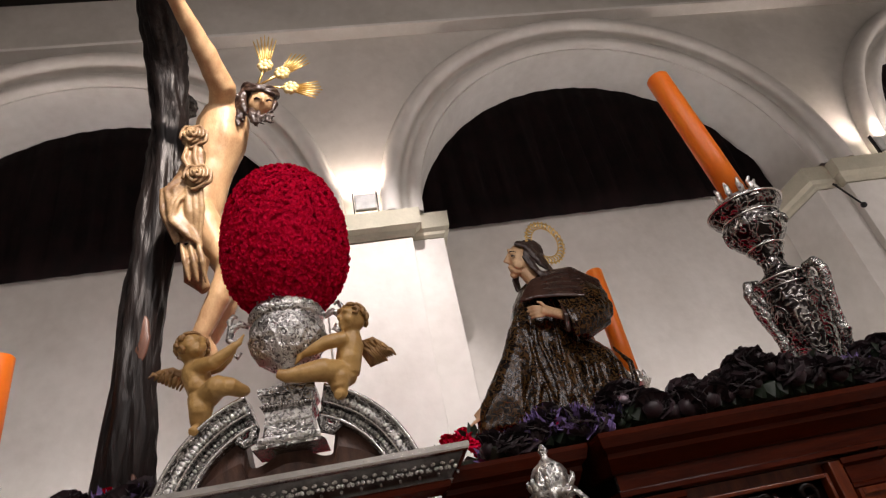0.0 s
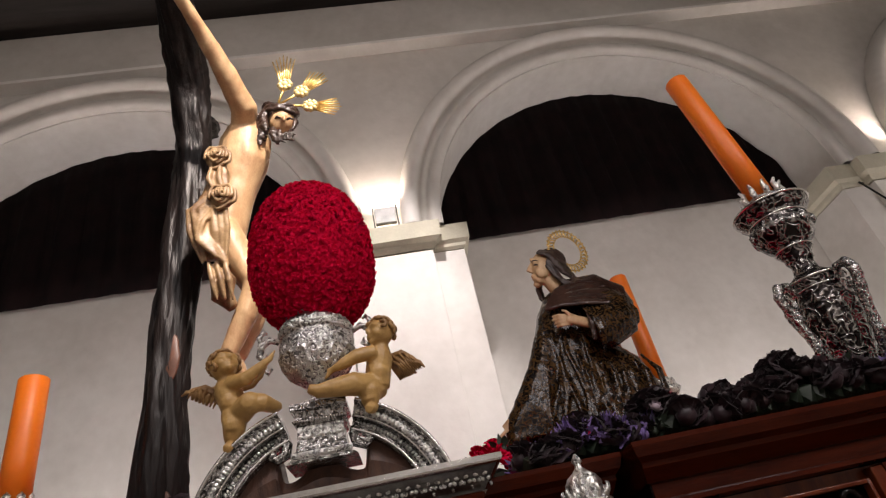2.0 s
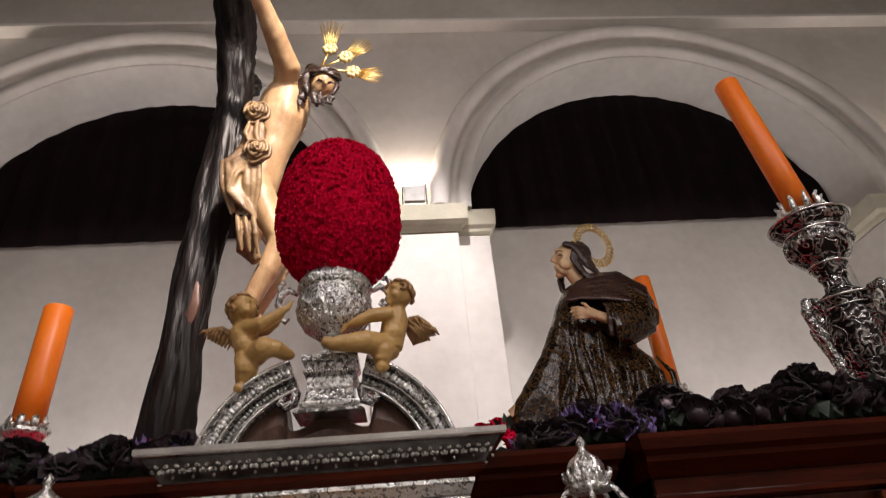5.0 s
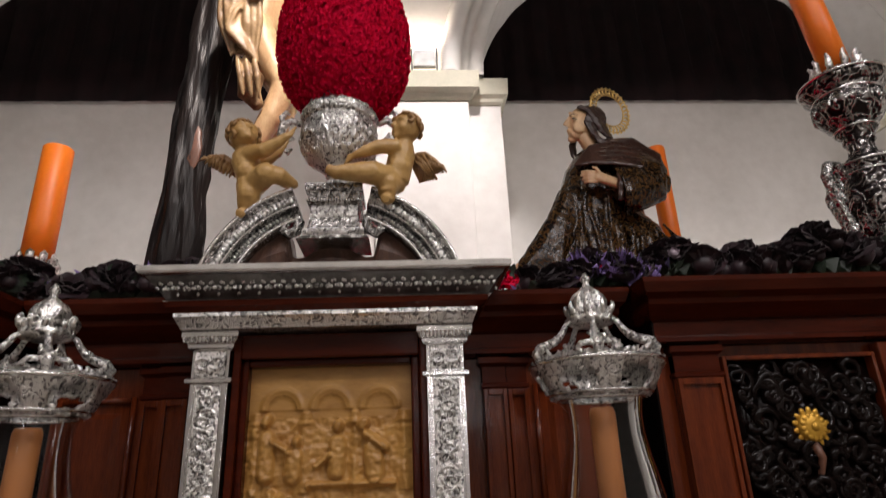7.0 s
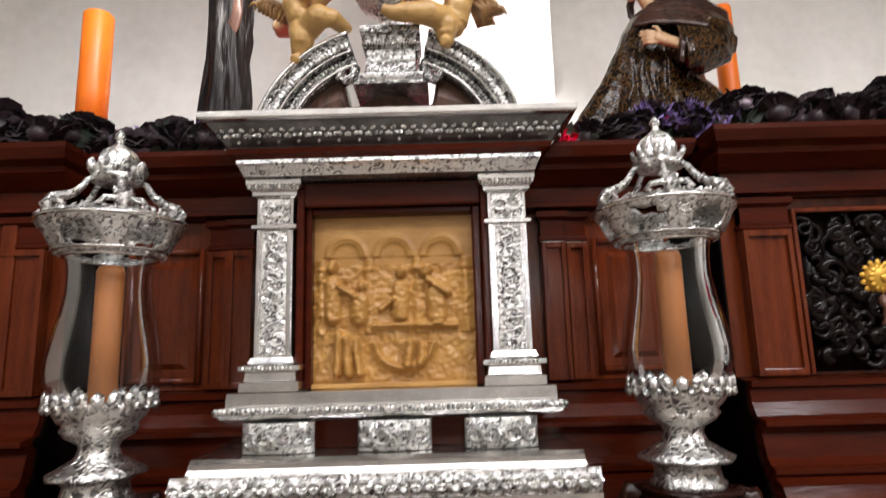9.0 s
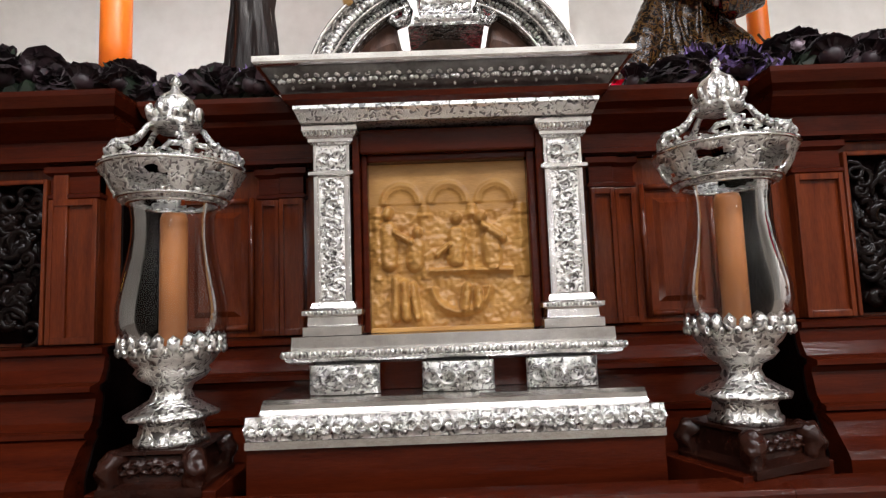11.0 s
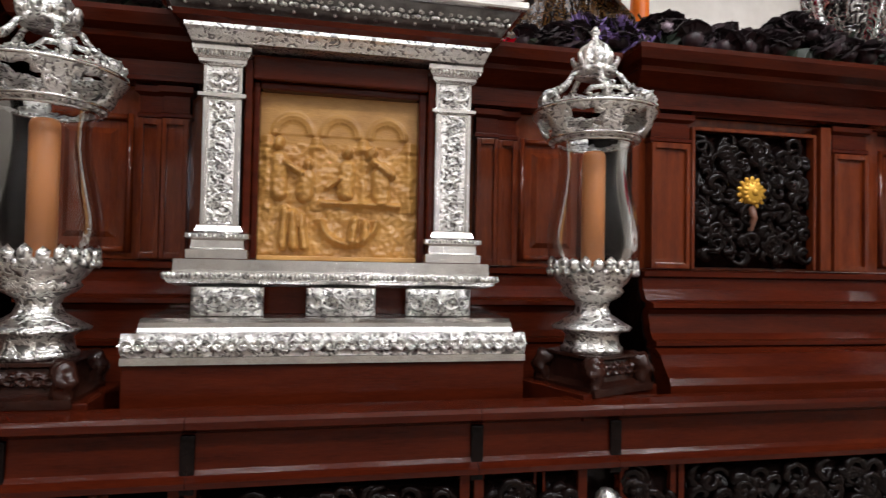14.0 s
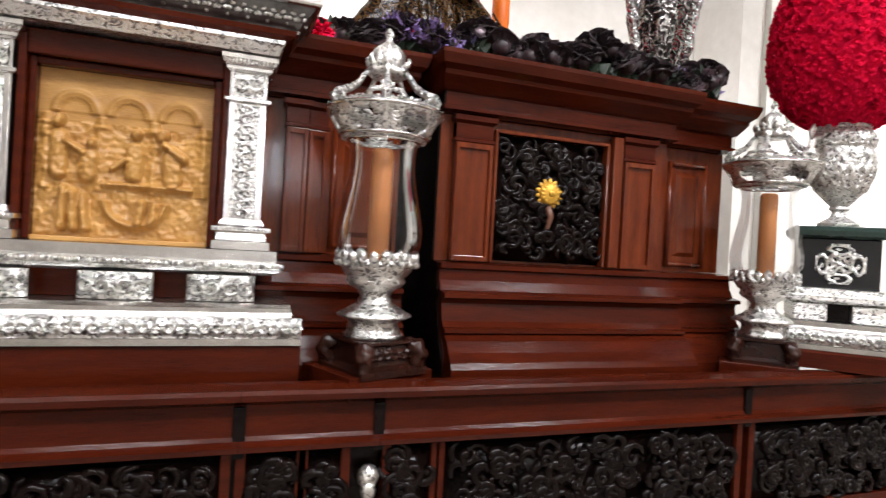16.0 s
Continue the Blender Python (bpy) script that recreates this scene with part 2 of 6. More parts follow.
def stack(bm, x0, x1, y0, y1, levels):
    """A moulded block: rectangles, each grown by (ox at the ends, oy at the front) at height z, joined upwards; the back at y1 stays flat."""
    rings = [[bm.verts.new(c) for c in ((x0 - ox, y0 - oy, z), (x1 + ox, y0 - oy, z), (x1 + ox, y1, z), (x0 - ox, y1, z))] for ox, oy, z in levels]
    for a, b in zip(rings, rings[1:]):
        for i in range(4):
            bm.faces.new((a[i], a[(i + 1) % 4], b[(i + 1) % 4], b[i]))
    bm.faces.new(rings[0][::-1])
    bm.faces.new(rings[-1])
    return bm


def one_stack(*a):
    return stack(bmesh.new(), *a)


def lathe(bm, profile, segments=40, at=(0, 0, 0), wave=None):
    """profile: (radius, z) upwards. wave(angle, k) scales the radius of row k."""
    rings = []
    for k, (r, z) in enumerate(profile):
        row = []
        for i in range(segments):
            a = math.tau * i / segments
            s = wave(a, k) if wave else 1.0
            row.append(bm.verts.new((at[0] + r * s * math.cos(a), at[1] + r * s * math.sin(a), at[2] + z)))
        rings.append(row)
    for a, b in zip(rings, rings[1:]):
        for i in range(segments):
            bm.faces.new((a[i], a[(i + 1) % segments], b[(i + 1) % segments], b[i]))
    for row in (rings[0][::-1], rings[-1]):
        if profile[rings.index(row) if row in rings else 0][0] > 1e-4:
            bm.faces.new(row)
    return bm


def sweep(bm, points, radii, segments=10, flat=1.0, material_index=0):
    """A round limb through points with a radius at each, closed at both ends; flat squeezes it along its second axis."""
    points = [Vector(p) for p in points]
    n = len(points)
    radii = radii if isinstance(radii, (list, tuple)) else [radii] * n
    rings, side = [], None
    for i, p in enumerate(points):
        way = (points[min(i + 1, n - 1)] - points[max(i - 1, 0)]).normalized()
        if side is None:
            side = way.orthogonal().normalized()
        side = (side - way * side.dot(way)).normalized()
        up = way.cross(side)
        rings.append([bm.verts.new(p + radii[i] * (math.cos(a) * side + flat * math.sin(a) * up)) for a in (math.tau * j / segments for j in range(segments))])
    made = []
    for a, b in zip(rings, rings[1:]):
        for j in range(segments):
            made.append(bm.faces.new((a[j], a[(j + 1) % segments], b[(j + 1) % segments], b[j])))
    made.append(bm.faces.new(rings[0][::-1]))
    made.append(bm.faces.new(rings[-1]))
    for f in made:
        f.material_index = material_index
    return bm


def ball(bm, at, radii, turn=None, subdivisions=2, material_index=0):
    radii = radii if isinstance(radii, (list, tuple)) else (radii,) * 3
    m = Matrix.Translation(at) @ (turn or Matrix()) @ Matrix.Diagonal((*radii, 1))
    made = bmesh.ops.create_icosphere(bm, subdivisions=subdivisions, radius=1, matrix=m)
    for f in {f for v in made["verts"] for f in v.link_faces}:
        f.material_index = material_index
    return bm


def curl(at, r, start, turns, plane="xz", shrink=0.75, steps=16):
    """Points of a spiral scroll round at."""
    out = []
    for i in range(steps + 1):
        f = i / steps
        a, q = start + turns * math.tau * f, r * (1 - shrink * f)
        u, v = q * math.cos(a), q * math.sin(a)
        out.append((at[0] + u, at[1], at[2] + v) if plane == "xz" else (at[0], at[1] + u, at[2] + v))
    return out


def relief(bm, x0, x1, y, z0, z1, nx, nz, height):
    """A carved sheet facing -y, raised by height(u, v) with u, v from 0 to 1."""
    rows = [[bm.verts.new((x0 + (x1 - x0) * i / nx, y - height(i / nx, k / nz), z0 + (z1 - z0) * k / nz)) for i in range(nx + 1)] for k in range(nz + 1)]
    for a, b in zip(rows, rows[1:]):
        for i in range(nx):
            bm.faces.new((a[i], a[i + 1], b[i + 1], b[i]))
    return bm


def organic(bm, voxel, smooth=6, ruffle=None):
    """Melts overlapping limbs into one skin. ruffle(point) gives a push along the normal."""
    data = bpy.data.meshes.new("skin")
    bm.to_mesh(data)
    bm.free()
    ob = new("skin", data)
    mod = ob.modifiers.new("melt", "REMESH")
    mod.mode, mod.voxel_size = "VOXEL", voxel
    done = bpy.data.meshes.new_from_object(ob.evaluated_get(bpy.context.evaluated_depsgraph_get()))
    bpy.data.objects.remove(ob)
    bpy.data.meshes.remove(data)
    out = bmesh.new()
    out.from_mesh(done)
    bpy.data.meshes.remove(done)
    for _ in range(smooth):
        bmesh.ops.smooth_vert(out, verts=out.verts, factor=0.5, use_axis_x=True, use_axis_y=True, use_axis_z=True)
    if ruffle:
        out.normal_update()
        for v in out.verts:
            v.co += v.normal * ruffle(v.co)
    return out


def gather(pieces):
    """Joins bmeshes into one, the n-th with material n."""
    out = bmesh.new()
    for k, bm in enumerate(pieces):
        for f in bm.faces:
            f.material_index = k
        data = bpy.data.meshes.new("piece")
        bm.to_mesh(data)
        bm.free()
        out.from_mesh(data)
        bpy.data.meshes.remove(data)
    return out


def leafy(u, v, nu, seed=0.0):
    """Running scrollwork, 0 to 1: in each cell a pair of facing scrolls with a bud between, and a leaf over the joint."""
    a = u * nu
    f, cell = a - math.floor(a) - 0.5, math.floor(a)
    flip = 1 if int(cell) % 2 else -1
    y = (v - 0.5) * flip
    h = 0.0
    for cx, cy in ((-0.22, 0.05), (0.22, -0.05)):
        d = math.hypot(f - cx, (y - cy) * 0.9)
        swirl = math.atan2(y - cy, f - cx)
        h = max(h, math.exp(-(((d - 0.20 - 0.02 * swirl * (1 if cx > 0 else -1)) / 0.055) ** 2)), 0.9 * math.exp(-((d / 0.07) ** 2)))
    leaf = math.exp(-(((abs(f) - 0.5) / 0.09) ** 2)) * math.exp(-((y / 0.30) ** 2)) * (0.75 + 0.25 * math.cos(y * 40))
    bud = math.exp(-((f / 0.07) ** 2)) * math.exp(-(((y - 0.30) / 0.12) ** 2))
    n = noise.noise(Vector((a * 3.1 + seed, v * 5.0, seed)))
    edge = min(1.0, 6 * v, 6 * (1 - v))
    return max(0.0, edge * (max(h, leaf, bud) * 0.9 + 0.12 * n))
# ---- the church: arcade wall, niches, ceiling, floor ----
WALL, BACK, SPRING = 5.6, 6.4, 6.03
ARCHES = (-9.5, -3.05, 3.42, 9.9)
R_OUT, R_IN, R_LOW = 3.03, 2.55, 2.38


def arch_sheet(bm, y, r, top, bottom, steps=40):
    """A wall face at y from x -13 to 14 with round-headed openings of radius r that go down to bottom."""
    xs = [-13.0]
    cols = []
    for c in ARCHES:
        cols.append([(c + r * math.cos(math.pi - math.pi * i / steps), SPRING + r * math.sin(math.pi * i / steps)) for i in range(steps + 1)])
    last = -13.0
    for arc in cols:
        x0, x1 = max(arc[0][0], -13.0), min(arc[-1][0], 14.0)
        if x0 > last:
            quad = [bm.verts.new((x, y, z)) for x, z in ((last, bottom), (x0, bottom), (x0, top), (last, top))]
            bm.faces.new(quad)
        for a, b in zip(arc, arc[1:]):
            quad = [bm.verts.new((x, y, z)) for x, z in (a, b, (b[0], top), (a[0], top))]
            bm.faces.new(quad)
        last = x1
    bm.faces.new([bm.verts.new((x, y, z)) for x, z in ((last, bottom), (14.0, bottom), (14.0, top), (last, top))])
    bmesh.ops.remove_doubles(bm, verts=bm.verts, dist=1e-4)
    made = bmesh.ops.extrude_face_region(bm, geom=list(bm.faces))
    bmesh.ops.translate(bm, verts=[g for g in made["geom"] if isinstance(g, bmesh.types.BMVert)], vec=(0, 0.2, 0))
    return bm


bm = bmesh.new()
arch_sheet(bm, WALL, R_IN, 10.45, 0.0)
for v in bm.verts:
    if v.co.y > WALL + 0.1:
        v.co.y = BACK
wall = part("wall_north", bm, PLASTER)
tagged(wall, "white plastered arcade wall with round arches", "wall", kind="structure")
part("niche_back", one_box(-13, 14, BACK + 0.002, BACK + 0.25, 0, 10.45), PLASTER, wall)
# raised roll moulding round each arch
for c in ARCHES:
    bm = bmesh.new()
    rows = []
    section = [(R_IN + 0.004, 0.0), (R_IN + 0.004, 0.10), (R_IN + 0.13, 0.11), (R_IN + 0.145, 0.02), (R_IN + 0.23, 0.0), (R_IN + 0.245, 0.08), (R_IN + 0.28, 0.16), (R_IN + 0.34, 0.20), (R_OUT - 0.07, 0.20), (R_OUT - 0.02, 0.16), (R_OUT, 0.09), (R_OUT, 0.0)]
    for i in range(49):
        a = math.pi * i / 48
        rows.append([bm.verts.new((c - r * math.cos(a), WALL - d, SPRING + 0.02 + r * math.sin(a))) for r, d in section])
    for a, b in zip(rows, rows[1:]):
        for k in range(len(section) - 1):
            bm.faces.new((a[k], a[k + 1], b[k + 1], b[k]))
    part("archivolt", bm, PLASTER, wall, smooth=True)
# pilaster strips and imposts on the piers between the arches
for a, b in zip(ARCHES, ARCHES[1:]):
    x0, x1 = a + R_IN, b - R_IN
    part("pilaster", one_box(x0 + 0.19, x1 - 0.19, WALL - 0.10, WALL + 0.002, 0.0, SPRING - 0.32, bevel=0.01), PLASTER, wall)
    part("jamb", one_box(a + R_LOW, b - R_LOW, WALL - 0.01, BACK - 0.01, 0.0, SPRING - 0.32, bevel=0.01), PLASTER, wall)
    part("impost", one_stack(x0 + 0.17, x1 - 0.17, WALL - 0.11, WALL + 0.1, [(0, 0, SPRING - 0.31), (0.02, 0.02, SPRING - 0.28), (0.03, 0.03, SPRING - 0.24), (0.09, 0.09, SPRING - 0.20), (0.10, 0.10, SPRING)]), IMPOST, wall)
    part("impost", one_stack(a + R_LOW, b - R_LOW, WALL - 0.014, BACK - 0.012, [(0.0, 0, SPRING - 0.312), (0.02, 0.02, SPRING - 0.28), (0.03, 0.02, SPRING - 0.24), (0.08, 0.05, SPRING - 0.20), (0.09, 0.05, SPRING + 0.004)]), IMPOST, wall)
part("string_course", one_stack(-13, 14, WALL - 0.02, WALL + 0.002, [(0, 0, 9.15), (0, 0.05, 9.155), (0, 0.13, 9.165), (0, 0.16, 9.17), (0, 0.165, 9.215), (0, 0.08, 9.24), (0, 0, 9.25)]), PALE_PLASTER, wall)
for name, dims in (("wall_south", (-13, 14, -6.3, -6.0, 0, 10.45)), ("wall_east", (13.5, 13.8, -6.0, WALL, 0, 10.45)), ("wall_west", (-12.8, -12.5, -6.0, WALL, 0, 10.45))):
    tagged(part(name, one_box(*dims), PLASTER), "plain white plastered church wall", "wall", kind="structure")
tagged(part("floor", one_box(-13, 14, -6.3, 6.4, -0.2, 0.0), FLOOR), "polished marble church floor", "floor", kind="structure")
bm = one_box(-13, 14, -6.3, WALL - 0.004, 10.33, 10.6)
tagged(part("ceiling", bm, CEILING), "dark timber church ceiling above the arcade", "ceiling", kind="structure")


def curtain(c):
    """Dark gathered drapery filling the head of a niche."""
    bm = bmesh.new()
    n, rows = 150, []
    for i in range(n + 1):
        x = -R_IN - 0.05 + 2 * (R_IN + 0.05) * i / n
        h = math.sqrt(max(0.0, (R_IN + 0.06) ** 2 - x * x))
        fold = 0.05 * math.sin(x * 17 + 1.3 * math.sin(x * 3.1)) + 0.02 * math.sin(x * 41)
        rows.append([bm.verts.new((c + x, BACK - 0.06 + fold * (0.12 + 0.88 * math.sin(math.pi * min(k, 3) / 6)) * (1 - 0.9 * max(0, k - 3) / 3), SPRING + 0.26 + (max(h, 0.27) - 0.26) * k / 6)) for k in range(7)])
    for a, b in zip(rows, rows[1:]):
        for k in range(6):
            bm.faces.new((a[k], b[k], b[k + 1], a[k + 1]))
    ob = part("curtain", bm, CURTAIN, smooth=True)
    mod = ob.modifiers.new("cloth", "SOLIDIFY")
    mod.thickness = 0.008
    return tagged(ob, "dark gathered curtain filling the arch head", "curtain", "arch curtains")


for c in ARCHES:
    curtain(c)


def impost_flood(x):
    """A box floodlight standing on an impost, turned to the wall."""
    z = SPRING + 0.003
    ob = thing("flood_light", (x, WALL - 0.16, z), "pale box floodlight standing on a stone impost", "floodlight", "impost floodlights")
    part("housing", one_box(-0.12, 0.12, -0.03, 0.03, 0.06, 0.28, bevel=0.012), HOUSING, ob)
    part("lens", one_box(-0.10, 0.10, 0.031, 0.036, 0.08, 0.26), LIT, ob)
    bm = bmesh.new()
    for s in (-1, 1):
        box(bm, s * 0.135 - 0.008, s * 0.135 + 0.008, -0.02, 0.02, 0.0, 0.31)
    box(bm, -0.143, 0.143, -0.02, 0.02, 0.0, 0.012)
    part("bracket", bm, IRON, ob)


impost_flood(-6.28)
impost_flood(0.22)
impost_flood(6.95)

# ---- the float: its base with carved vents and skirt ----
X_LEFT, X_RIGHT, MID = -2.75, 2.3, -0.25
Y0, Y_FAR = 1.5, 4.45
base = thing("float_base", (0, 0, 0), "mahogany processional float base with carved vents and dark skirt", "float")
part("skirt", one_box(X_LEFT - 0.1, X_RIGHT + 0.62, Y0 + 0.06, Y_FAR, 0.004, 1.0), SKIRT, base)
part("table", one_box(X_LEFT - 0.1, X_RIGHT + 0.65, Y0 + 0.07, Y_FAR, 1.002, 1.4715), WOOD_DARK, base)
LEDGE = [(0, 0.0, 1.352), (0, 0.03, 1.36), (0, 0.035, 1.375), (0, 0.012, 1.385), (0, 0.004, 1.395), (0, 0.0, 1.475), (0, 0.02, 1.485), (0, 0.045, 1.495), (0, 0.05, 1.512), (0, 0.045, 1.522), (0, 0.0, 1.528)]
cuts = [-2.85, -1.98, -0.96, -0.58, 0.09, 0.46, 1.80]
for a, b in zip(cuts, cuts[1:]):
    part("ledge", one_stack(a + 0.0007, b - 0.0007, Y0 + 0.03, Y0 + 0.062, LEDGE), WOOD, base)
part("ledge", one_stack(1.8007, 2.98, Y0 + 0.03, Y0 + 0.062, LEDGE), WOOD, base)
for x in cuts[1:]:
    part("ledge_joint", one_box(x - 0.016, x + 0.016, Y0 + 0.018, Y0 + 0.06, 1.34, 1.474, bevel=0.003), WOOD_DARK, base)


def carved(name, x0, x1, z0, z1, y, parent, mat, seed, depth=0.03, nu=5):
    """Dense carved scrollwork: leaf scrolls laid over a backing board."""
    rng = random.Random(seed)
    bm = one_box(x0, x1, y, y + 0.02, z0, z1)
    w, h = x1 - x0, z1 - z0
    for _ in range(int(620 * w * h) + 8):
        cx, cz = x0 + w * (0.04 + 0.92 * rng.random()), z0 + h * (0.06 + 0.88 * rng.random())
        r = 0.020 + 0.030 * rng.random()
        pts = curl((cx, y - 0.006 - depth * 0.6 * rng.random(), cz), r, rng.random() * 6.28, rng.choice((-1, 1)) * (0.7 + 0.6 * rng.random()), steps=9)
        sweep(bm, pts, [0.004 + (0.007 + 0.009 * (cz * 37 % 1)) * math.sin(math.pi * (i + 1) / 11) for i in range(10)], 7, 0.8)
        if rng.random() < 0.5:
            ball(bm, (cx, y - depth * 0.7, cz), (0.012, 0.01, 0.012), subdivisions=1)
    return tagged(part(name, bm, mat, parent, smooth=True), kind="stuff")


vents = [(-2.8, -2.0), (-1.96, -0.98), (-0.94, -0.78), (-0.74, -0.62), (-0.56, 0.05), (0.11, 0.24), (0.27, 0.36), (0.5, 0.62), (0.66, 1.76), (1.84, 2.9)]
for k, (a, b) in enumerate(vents):
    carved("vent_panel", a, b, 1.06, 1.33, Y0 + 0.04, base, WOOD_DARK, 100 + k)
bm = bmesh.new()
ball(bm, (0.435, Y0 + 0.02, 1.27), (0.03, 0.025, 0.035))
ball(bm, (0.435, Y0 + 0.01, 1.235), (0.022, 0.02, 0.03))
part("boss", bm, SILVER_FINE, base, "small chased silver boss", smooth=True)
bm = bmesh.new()
for k, (a, b) in enumerate(vents):
    for x in (a - 0.012, b + 0.012):
        box(bm, x - 0.012, x + 0.012, Y0 + 0.025, Y0 + 0.06, 1.05, 1.35)
box(bm, X_LEFT, X_RIGHT + 0.62, Y0 + 0.02, Y0 + 0.06, 1.0, 1.05)
part("vent_frame", bm, WOOD, base)

# ---- the upper casket of the float ----
# profile of the foot: (grown ends, grown front, z)
FOOT = [(0, 0.215, 1.472), (0, 0.215, 1.515), (0, 0.205, 1.535), (0, 0.18, 1.565), (0, 0.155, 1.60), (0, 0.125, 1.618), (0, 0.135, 1.624), (0, 0.135, 1.636), (0, 0.115, 1.642), (0, 0.10, 1.66), (0, 0.085, 1.72), (0, 0.09, 1.735), (0, 0.115, 1.742), (0, 0.115, 1.756), (0, 0.07, 1.765), (0, 0.05, 1.80), (0, 0.045, 1.835), (0, 0.06, 1.842), (0, 0.06, 1.858), (0, 0.0, 1.864)]
HEAD = [(0, 0.0, 2.40), (0.01, 0.03, 2.406), (0.01, 0.03, 2.42), (0, 0.015, 2.426), (0, 0.015, 2.47), (0.015, 0.03, 2.476), (0.03, 0.075, 2.515), (0.03, 0.08, 2.53), (0.045, 0.105, 2.545), (0.055, 0.12, 2.575), (0.055, 0.12, 2.59), (0.0, 0.0, 2.594)]



def carcass(name, x0, x1, y, label):
    ob = thing(name, (0, 0, 0), label, "float casket", "casket bays")
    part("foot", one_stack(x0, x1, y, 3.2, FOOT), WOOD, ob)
    part("board", one_box(x0 + 0.002, x1 - 0.002, y + 0.03, 3.1, 1.866, 2.398), WOOD_UP_LIT, ob)
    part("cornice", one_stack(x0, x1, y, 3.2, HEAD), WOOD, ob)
    return ob


def strip(parent, x0, x1, y, z0, z1, out=0.028):
    """A narrow panelled pilaster with base, capital block and a sunk panel."""
    ob = part("pilaster", one_box(x0, x1, y - out + 0.012, y + 0.03, z0, z1, bevel=0.003), WOOD_UP_LIT, parent)
    part("pilaster_capital", one_stack(x0, x1, y - out + 0.01, y + 0.03, [(0, 0, z1 - 0.10), (0.006, 0.006, z1 - 0.095), (0.006, 0.006, z1 - 0.085), (0, 0, z1 - 0.08), (0, 0, z1 - 0.03), (0.012, 0.014, z1 - 0.02), (0.012, 0.014, z1 - 0.002)]), WOOD, ob)
    t = 0.014
    bm = bmesh.new()
    for a, b, c, d in ((x0, x0 + t, z0, z1 - 0.10), (x1 - t, x1, z0, z1 - 0.10), (x0 + t, x1 - t, z0, z0 + 0.02), (x0 + t, x1 - t, z1 - 0.12, z1 - 0.10)):
        box(bm, a, b, y - out, y - out + 0.0115, c, d, bevel=0.002)
    part("pilaster_frame", bm, WOOD_UP_LIT, ob)
    return ob


def raised(parent, x0, x1, y, z0, z1):
    """A framed panel with a raised field."""
    t = 0.02
    bm = bmesh.new()
    for a, b, c, d in ((x0, x0 + t, z0, z1), (x1 - t, x1, z0, z1), (x0 + t, x1 - t, z0, z0 + t), (x0 + t, x1 - t, z1 - t, z1)):
        box(bm, a, b, y - 0.004, y + 0.02, c, d)
    r = t * 0.5
    for p, q in (((x0 + r, z0), (x0 + r, z1)), ((x1 - r, z0), (x1 - r, z1)), ((x0 + t, z0 + r), (x1 - t, z0 + r)), ((x0 + t, z1 - r), (x1 - t, z1 - r))):
        sweep(bm, [(p[0], y - 0.006, p[1]), (q[0], y - 0.006, q[1])], r * 0.98, 16)
    ob = part("panel_frame", bm, WOOD_UP_LIT, parent, smooth=True)
    bm = bmesh.new()
    a, b, c, d = x0 + t + 0.008, x1 - t - 0.008, z0 + t + 0.008, z1 - t - 0.008
    outer = [bm.verts.new((x, y + 0.012, z)) for x, z in ((a, c), (b, c), (b, d), (a, d))]
    inner = [bm.verts.new((x, y - 0.012, z)) for x, z in ((a + 0.035, c + 0.035), (b - 0.035, c + 0.035), (b - 0.035, d - 0.035), (a + 0.035, d - 0.035))]
    for i in range(4):
        bm.faces.new((outer[i], outer[(i + 1) % 4], inner[(i + 1) % 4], inner[i]))
    bm.faces.new(inner)
    part("panel", bm, WOOD_UP_LIT, ob)
    return ob


YC, YB = 2.04, 1.93
core = carcass("casket_middle", -1.125, 0.625, YC, "recessed mahogany casket section behind the silver cartouche")
for s in (-1, 1):
    e = lambda x: MID + s * x
    for a, b in ((0.455, 0.53), (0.535, 0.60)):
        x0, x1 = sorted((e(a), e(b)))
        strip(core, x0, x1, YC + 0.03, 1.868, 2.396, 0.05 if a < 0.5 else 0.035)
    x0, x1 = sorted((e(0.62), e(0.86)))
    raised(core, x0, x1, YC + 0.03, 1.885, 2.31)
    x0, x1 = sorted((e(0.876), e(0.989)))
    # dark board set in the gap to stand for its deep shade
    part("recess_shade", one_box(x0, x1, YC + 0.26, 3.0, 1.472, 2.58), WOOD_DARK, core)

